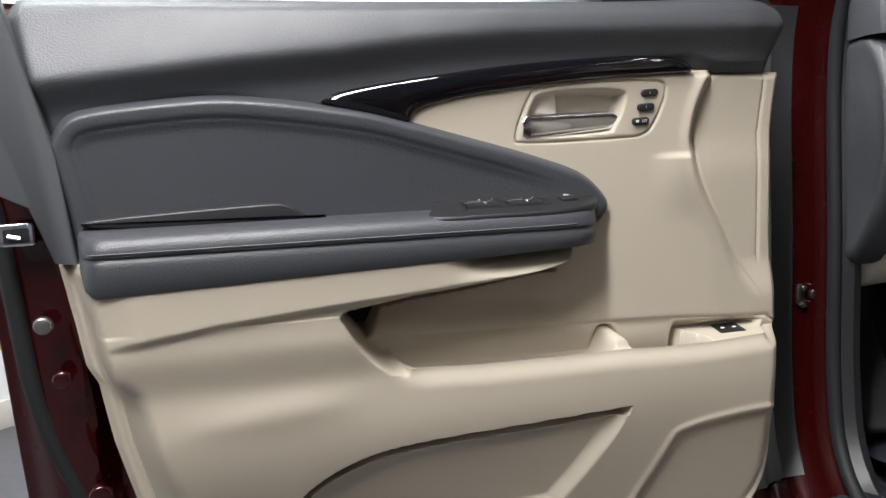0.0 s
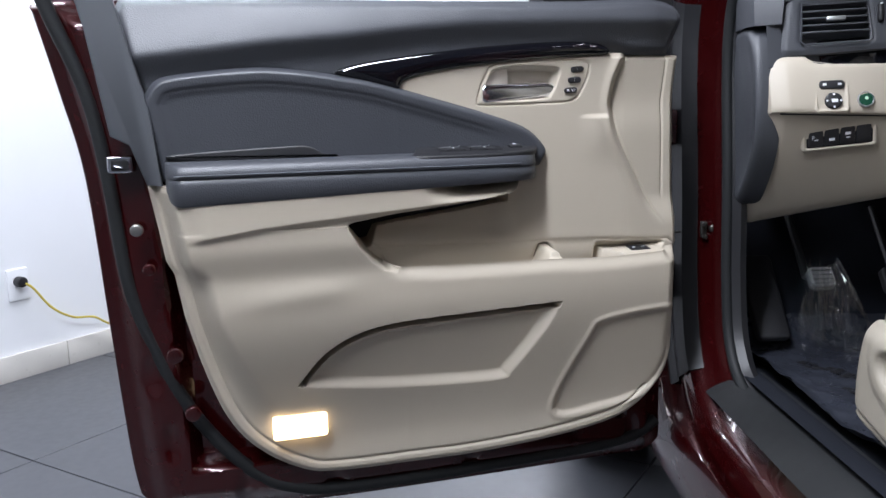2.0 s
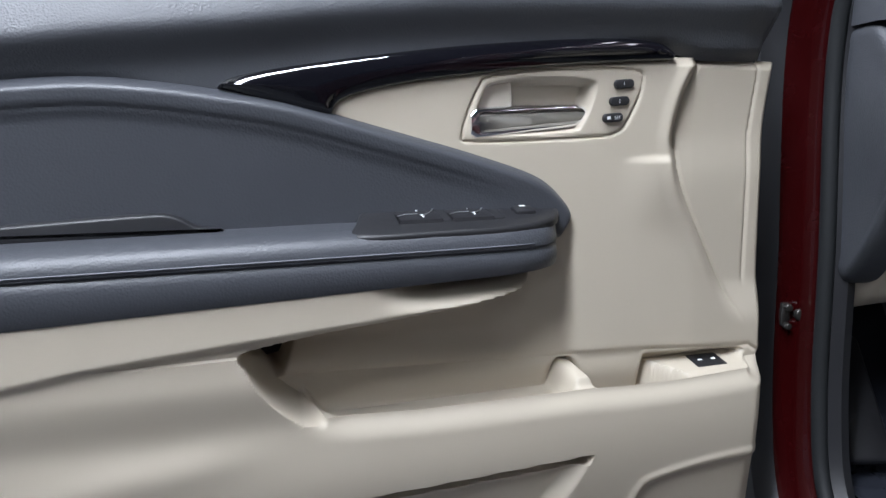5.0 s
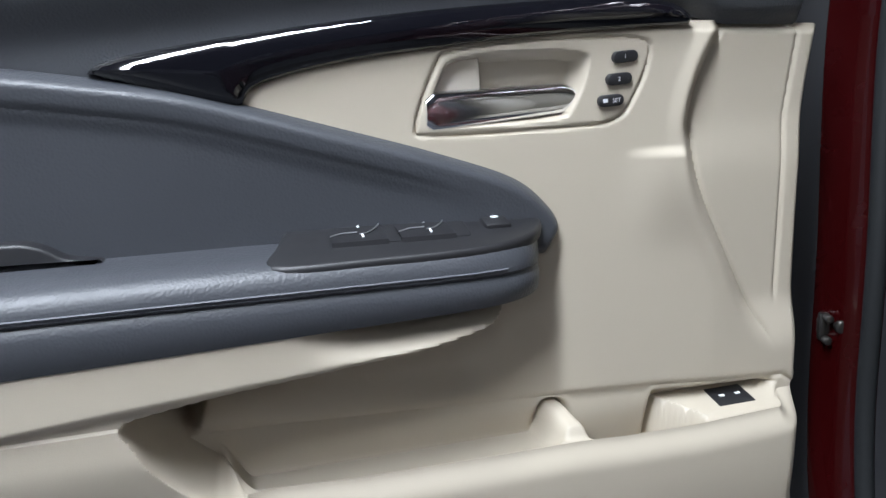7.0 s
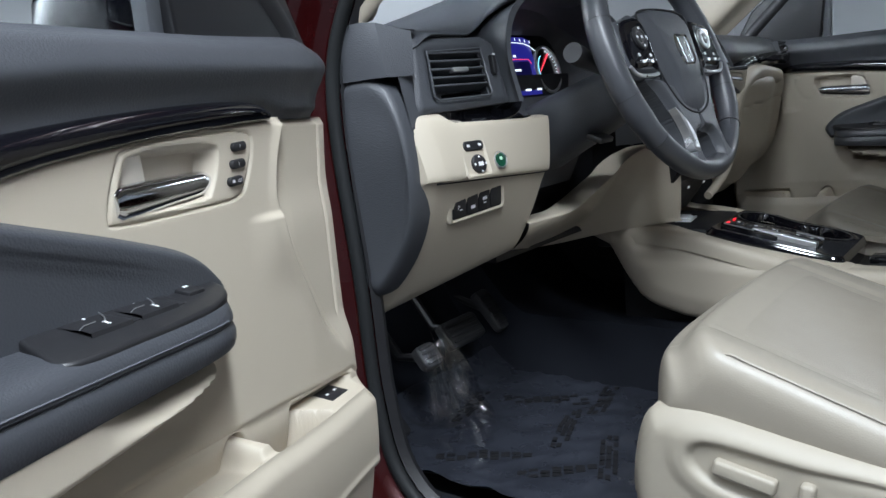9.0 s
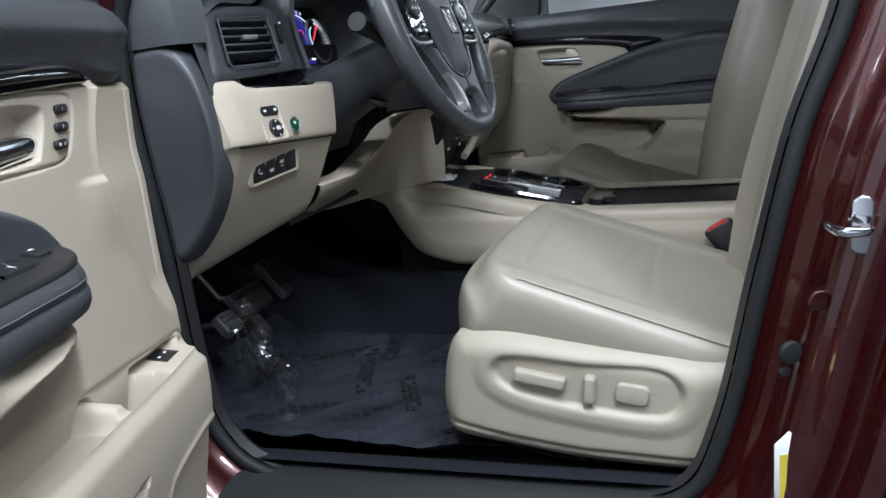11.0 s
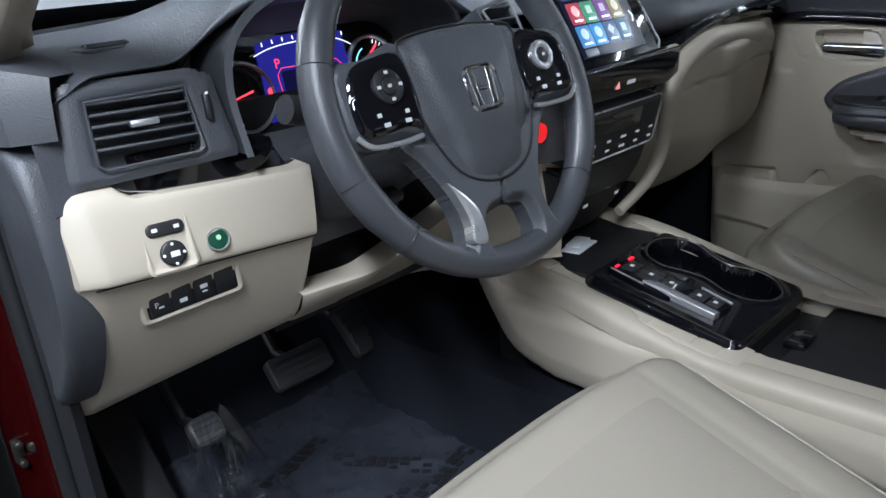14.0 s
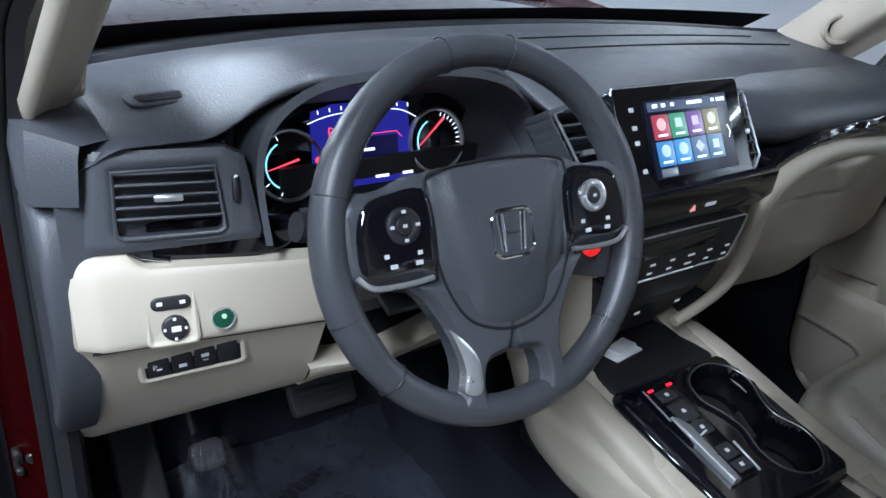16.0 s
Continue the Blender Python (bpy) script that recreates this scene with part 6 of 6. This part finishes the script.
plate = part("selector_panel", relief(plate_out, plate_height, 0.003, 0.05), PIANO, console, "gloss black selector panel with cup holders")
plate.data.transform(TOP)
part("cup_rim", tube([TOP @ Vector((u, -0.0135, v)) for u, v in CUPS], 0.0012, 6, closed=True), STEEL, plate, "chrome cup holder rim")
part("cup_divider", block(0.006, 0.04, 0.05, 0.002, m=TOP @ pose(0.045, 0.028, -0.038, 0, 20, 0)), BLACK, plate)
for z in (0.018, -0.105):
    part("cup_mat", disc(0.040, 0.004, 0.001, 28, m=TOP @ pose(0.045, 0.046, z)), RUBBER, plate)
SEL = TOP @ pose(0, -0.010, 0)
sel = part("gear_selector", slab(np.array([(-0.091, 0.066), (-0.036, 0.062), (-0.034, 0.02), (-0.045, -0.118), (-0.093, -0.116), (-0.096, 0.0)]), 0.010, 0.004, m=SEL), PIANO, console, "push-button gear selector")
part("silver_wing", slab(np.array([(-0.094, 0.004), (-0.084, 0.000), (-0.076, -0.020), (-0.083, -0.117), (-0.096, -0.116)]), 0.0125, 0.003, m=SEL), SATIN, sel, "satin silver selector edge")
part("silver_edge", tube([SEL @ Vector((-0.038, -0.010, -0.066)), SEL @ Vector((-0.044, -0.010, -0.118))], 0.002, 6), SATIN, sel)
part("silver_edge", tube([SEL @ Vector((-0.093, -0.009, 0.06)), SEL @ Vector((-0.097, -0.009, 0.0))], 0.0015, 6), SATIN, sel)
KEYTOP = material("dark_grey_key", (0.035, 0.036, 0.040), 0.25)
for z, h, w in ((0.040, 0.022, 0.036), (0.006, 0.036, 0.038), (-0.028, 0.026, 0.032), (-0.074, 0.026, 0.030), (-0.100, 0.020, 0.030)):
    cx = -0.064 + (0.0 if z > -0.02 else 0.002)
    part("gear_key", block(w, 0.006, h, 0.002, m=SEL @ pose(cx, -0.0080, z)), KEYTOP, sel)
    part("key_print", block(0.006, 0.0008, 0.006, 0, m=SEL @ pose(cx, -0.0113, z)), MARK, sel)
part("key_bar", block(0.018, 0.0008, 0.0025, 0, m=SEL @ pose(-0.070, -0.0114, -0.037, 0, -12, 0)), MARK, sel)
for x in (-0.083, -0.043):
    part("indicator", block(0.011, 0.001, 0.004, 0.0003, 1, m=SEL @ pose(x, -0.0108, 0.055)), REDGLOW, sel)
part("panel_glint", tube([TOP @ Vector((-0.118, -0.010, -0.03)), TOP @ Vector((-0.116, -0.010, -0.09))], 0.0014, 6), CHROME, plate)
part("front_tray", block(0.23, 0.25, 0.05, 0.012, m=pose(1.40, 1.005, 0.748)), BLACK, console, "matt black front tray")
tagged(part("folded_paper", merged(block(0.066, 0.034, 0.004, 0.0008, m=pose(1.372, 0.955, 0.7760, 0, 0, 8)), block(0.05, 0.026, 0.003, 0.0006, m=pose(1.378, 0.962, 0.7800, 0, 0, 14))), WHITE), "folded white paper slip lying in the black tray", "paper")
part("rear_lid", block(0.24, 0.46, 0.03, 0.01, m=pose(1.40, 0.36, 0.69)), BLACK, console, "black sliding console lid")
part("lid_catch", block(0.05, 0.03, 0.012, 0.003, m=pose(1.37, 0.585, 0.708)), PIANO, console)


def seat_mesh(cx, sx, driver):
    """A front seat; sx: +1 driver (outer side at low x), -1 passenger."""
    name = "driver_seat" if driver else "passenger_seat"
    seat = thing(name, "beige leather %s seat" % ("driver" if driver else "front passenger") + (" with plastic side valance and switches" if driver else " beside the console"), "car seat", group="front seats")
    X = lambda a: cx + sx * a
    ROUND = 0.045

    def top(s):
        return 0.768 - 0.155 * s - 0.050 * (1 - float(smooth01(s / 0.13))) ** 1.6

    def crown(w, s):
        """Height of the cushion over its edge line at the offset w from its middle."""
        side = abs(w) / 0.227
        return 0.006 * smooth01((side - 0.78) / 0.16) * (0.4 + 0.6 * s) - 0.012 * (1 - min(1.0, side) ** 2) * float(smooth01((s - 0.15) / 0.4))

    def section(s):
        zt, low = top(s), 0.652 - 0.075 * s
        half = []
        for w in np.linspace(0, 0.227, 40):
            side = w / 0.227
            half.append((w, zt + crown(w, s) - 0.003 * math.exp(-((side - 0.86) / 0.016) ** 2) - 0.003 * math.exp(-((s - 0.58) / 0.014) ** 2) * (side < 0.86)))
        z0 = half[-1][1]
        drop = min(ROUND, z0 - low - 0.004)
        for a in np.linspace(0.12, math.pi / 2, 9):
            half.append((0.227 + ROUND * math.sin(a), z0 - drop * (1 - math.cos(a))))
        for k in (0.25, 0.5, 0.75, 1.0):
            half.append((0.272 - 0.006 * k ** 2, (z0 - drop) * (1 - k) + low * k))
        pts = [(-w, z) for w, z in half[::-1]] + half[1:]
        return [(X(w), 0.745 - 0.47 * s - (0.030 * (abs(w) / 0.272) ** 3 + 0.020 * (abs(w) / 0.272) ** 8) * (1 - s), z) for w, z in pts]

    rows = [section(s) for s in np.linspace(0, 1, 48)]
    nose = []
    for a in np.linspace(math.pi / 2, 0.15, 9):
        nose.append([(cx + (x - cx) * (1 - 0.015 * math.sin(a) ** 2), y + 0.020 * math.sin(a), 0.642 + (z - 0.642) * math.cos(a) ** 0.9) for x, y, z in rows[0]])
    part("cushion", loft(nose + rows), BEIGE_SOFT, seat, "beige leather seat cushion with seams")
    patch = []
    for s in np.linspace(0.17, 0.98, 48):
        patch.append([(X(w), 0.745 - 0.47 * s - 0.030 * (abs(w) / 0.272) ** 3 * (1 - s), top(s) + crown(w, s) - 0.003 + 0.0050 * (1 - (w / 0.192) ** 12) * float(smooth01((s - 0.17) / 0.04)) - 0.0045 * math.exp(-((s - 0.58) / 0.010) ** 2)) for w in np.linspace(-0.192, 0.192, 50)])
    part("seat_insert", loft(patch), INSERT, seat, "perforated darker beige leather insert")
    # seam piping, running down the front corner
    for side in (-1, 1):
        pts = [(X(side * 0.256), 0.745 - 0.47 * s - 0.034 * (1 - s), top(s) + crown(0.227, s) - 0.0085) for s in np.linspace(1, 0.17, 22)]
        x0, y0, z0 = pts[-1]
        pts += [(x0, y0 + 0.024, z0 - 0.006), (x0, y0 + 0.044, z0 - 0.022), (x0 + side * 0.003 * sx, y0 + 0.054, z0 - 0.046), (x0, y0 + 0.056, 0.66)]
        part("piping", tube([tuple(q) for q in spline(pts, 3)], 0.0017, 6), BEIGE_SOFT, seat)
    # backrest
    rows = []
    for s in np.linspace(-0.2, 1, 30):
        c_y, c_z = 0.230 - 0.18 * max(s, 0.0) ** 1.15 - 0.10 * min(s, 0.0), 0.74 + 0.66 * s
        half = 0.255 - 0.03 * s - 0.02 * smooth01((s - 0.8) / 0.2)
        ring = []
        for a in np.arange(36) * 2 * math.pi / 36:
            ca, sa = math.cos(a), math.sin(a)
            x = half * math.copysign(abs(ca) ** 0.75, ca)
            bol = 0.045 * smooth01((abs(x) / half - 0.55) / 0.2) * (1 - 0.5 * max(s, 0.0))
            q = 0.075 * math.copysign(abs(sa) ** 0.7, sa) * (1 - 0.3 * smooth01((s - 0.85) / 0.15))
            ring.append((X(x), c_y + q + (bol if sa > 0 else 0) * (abs(sa) ** 0.4), c_z + 0.1 * q))
        rows.append(ring)
    part("backrest", loft(rows, closed=True, caps=True), BEIGE_SOFT, seat, "beige leather backrest with side bolsters")
    part("headrest", block(0.26, 0.10, 0.19, 0.04, 4, m=pose(cx, 0.02, 1.50, -8, 0, 0)), BEIGE_SOFT, seat)
    for a in (-0.06, 0.06):
        part("headrest_post", tube([(cx + a, 0.045, 1.36), (cx + a, 0.035, 1.46)], 0.007, 8), CHROME, seat)
    # valance
    val = spline([(-0.742, 0.648), (-0.758, 0.59), (-0.760, 0.530), (-0.742, 0.502), (-0.66, 0.486), (-0.55, 0.470), (-0.40, 0.462), (-0.25, 0.46), (-0.235, 0.56), (-0.25, 0.625), (-0.35, 0.622), (-0.50, 0.638), (-0.65, 0.662), (-0.715, 0.664)], 5, closed=True)

    def val_height(P, d):
        u, v = P.T
        h = 0.024 * (1 - (1 - np.clip(d / 0.036, 0, 1)) ** 2.5)
        panel = signed(P, spline([(-0.66, 0.632), (-0.675, 0.600), (-0.62, 0.572), (-0.48, 0.548), (-0.43, 0.555), (-0.42, 0.59), (-0.45, 0.615), (-0.55, 0.622)], 5, closed=True))
        h -= 0.006 * smooth01((panel + 0.003) / 0.008)
        h += 0.0035 * smooth01((panel + 0.034) / 0.020) * (1 - smooth01((panel + 0.008) / 0.010))
        lower = np.abs(v - np.interp(u, [-0.77, -0.66, -0.56, -0.42, -0.25], [0.535, 0.507, 0.492, 0.484, 0.482]))
        return h - 0.004 * np.exp(-(lower / 0.004) ** 2)

    outer = Matrix(((0, sx, 0, X(-0.268)), (-1, 0, 0, 0), (0, 0, 1, 0), (0, 0, 0, 1)))
    v = part("side_valance", relief(val, val_height, 0.0024 if driver else 0.006, 0.06), BEIGE_SEAT, seat, "beige plastic side valance")
    v.data.transform(outer)
    if driver:
        part("seat_switch", slab(rounded(0.074, 0.020, 0.005), 0.016, 0.005, m=outer @ pose(-0.612, -0.014, 0.600, 0, 11, 0)), BEIGE_SEAT, seat)
        part("seat_switch", slab(rounded(0.017, 0.042, 0.006), 0.016, 0.005, m=outer @ pose(-0.543, -0.014, 0.586, 0, 5, 0)), BEIGE_SEAT, seat)
        part("seat_switch", slab(rounded(0.046, 0.030, 0.009), 0.010, 0.004, m=outer @ pose(-0.486, -0.014, 0.580, 0, 9, 0)), BEIGE_SEAT, seat)
    part("seat_base", block(0.42, 0.46, 0.10, 0.02, m=pose(cx, 0.47, 0.56)), BLACK, seat)
    for a in (-0.2, 0.2):
        part("seat_rail", block(0.05, 0.62, 0.05, 0.008, m=pose(cx + a, 0.46, 0.485)), BLACK, seat, "black seat rail cover")
    bx = X(0.288)
    lean = pose(bx, 0.340, 0.648, -30, 0, 0)
    part("buckle", loft([[tuple(lean @ Vector((px * w, py * d, z))) for px, py in rounded(2, 2, 0.5, 3)] for z, w, d in ((-0.050, 0.010, 0.020), (-0.046, 0.012, 0.023), (0.036, 0.014, 0.029), (0.040, 0.012, 0.026))], closed=True, caps=True), BLACK, seat, "black seat belt buckle")
    part("buckle_button", block(0.020, 0.040, 0.006, 0.002, m=lean @ pose(0, 0, 0.0405)), material("red_buckle_button", (0.55, 0.03, 0.02), 0.35) if driver else bpy.data.materials["red_buckle_button"], seat, "red release button")
    return seat


seat_mesh(0.905, 1, True)
seat_mesh(1.865, -1, False).location.y = 0.05

# belts
belt = thing("seat_belt", "black seat belt hanging on the far pillar", "seat belt")
part("webbing", loft([[(2.08, y, z), (2.04, y + 0.005, z)] for y, z in ((0.27, 0.72), (0.255, 0.95), (0.225, 1.15), (0.19, 1.45))]), BLACK, belt)
part("tongue", block(0.02, 0.03, 0.03, 0.004, m=pose(2.035, 0.285, 0.795, 20, 0, 0)), WHITE, belt, "pale belt tongue")
part("tongue_grip", block(0.022, 0.035, 0.05, 0.006, m=pose(2.04, 0.28, 0.755, 10, 0, 0)), BLACK, belt)
tagged(part("pillar_cover", loft([[(2.10, y, z), (2.08, y + 0.03, z), (2.10, y + 0.07, z)] for y, z in ((0.16, 0.6), (0.13, 1.12), (0.10, 1.5))]), BLACK), "black centre pillar cover", "pillar", kind="structure")

# ---- floor tiles of the bay ----
tile_mesh = None
SIDE = 0.80
for i in range(int(RW / SIDE) + 1):
    for j in range(int(RL / SIDE) + 1):
        x, y = ROOM_X0 + 0.015 + (i + 0.5) * SIDE, ROOM_Y0 + 0.55 + (j - 0.5) * SIDE
        if x > ROOM_X1 - 0.4 or y > ROOM_Y1 - 0.4:
            continue
        if tile_mesh is None:
            first = part("floor_tile", block(SIDE - 0.004, SIDE - 0.004, 0.012, 0.0015, 1), TILE, floor)
            tile_mesh, ob = first.data, first
        else:
            ob = new("floor_tile", tile_mesh)
            ob.parent = floor
        ob.location = (x, y, -0.002)
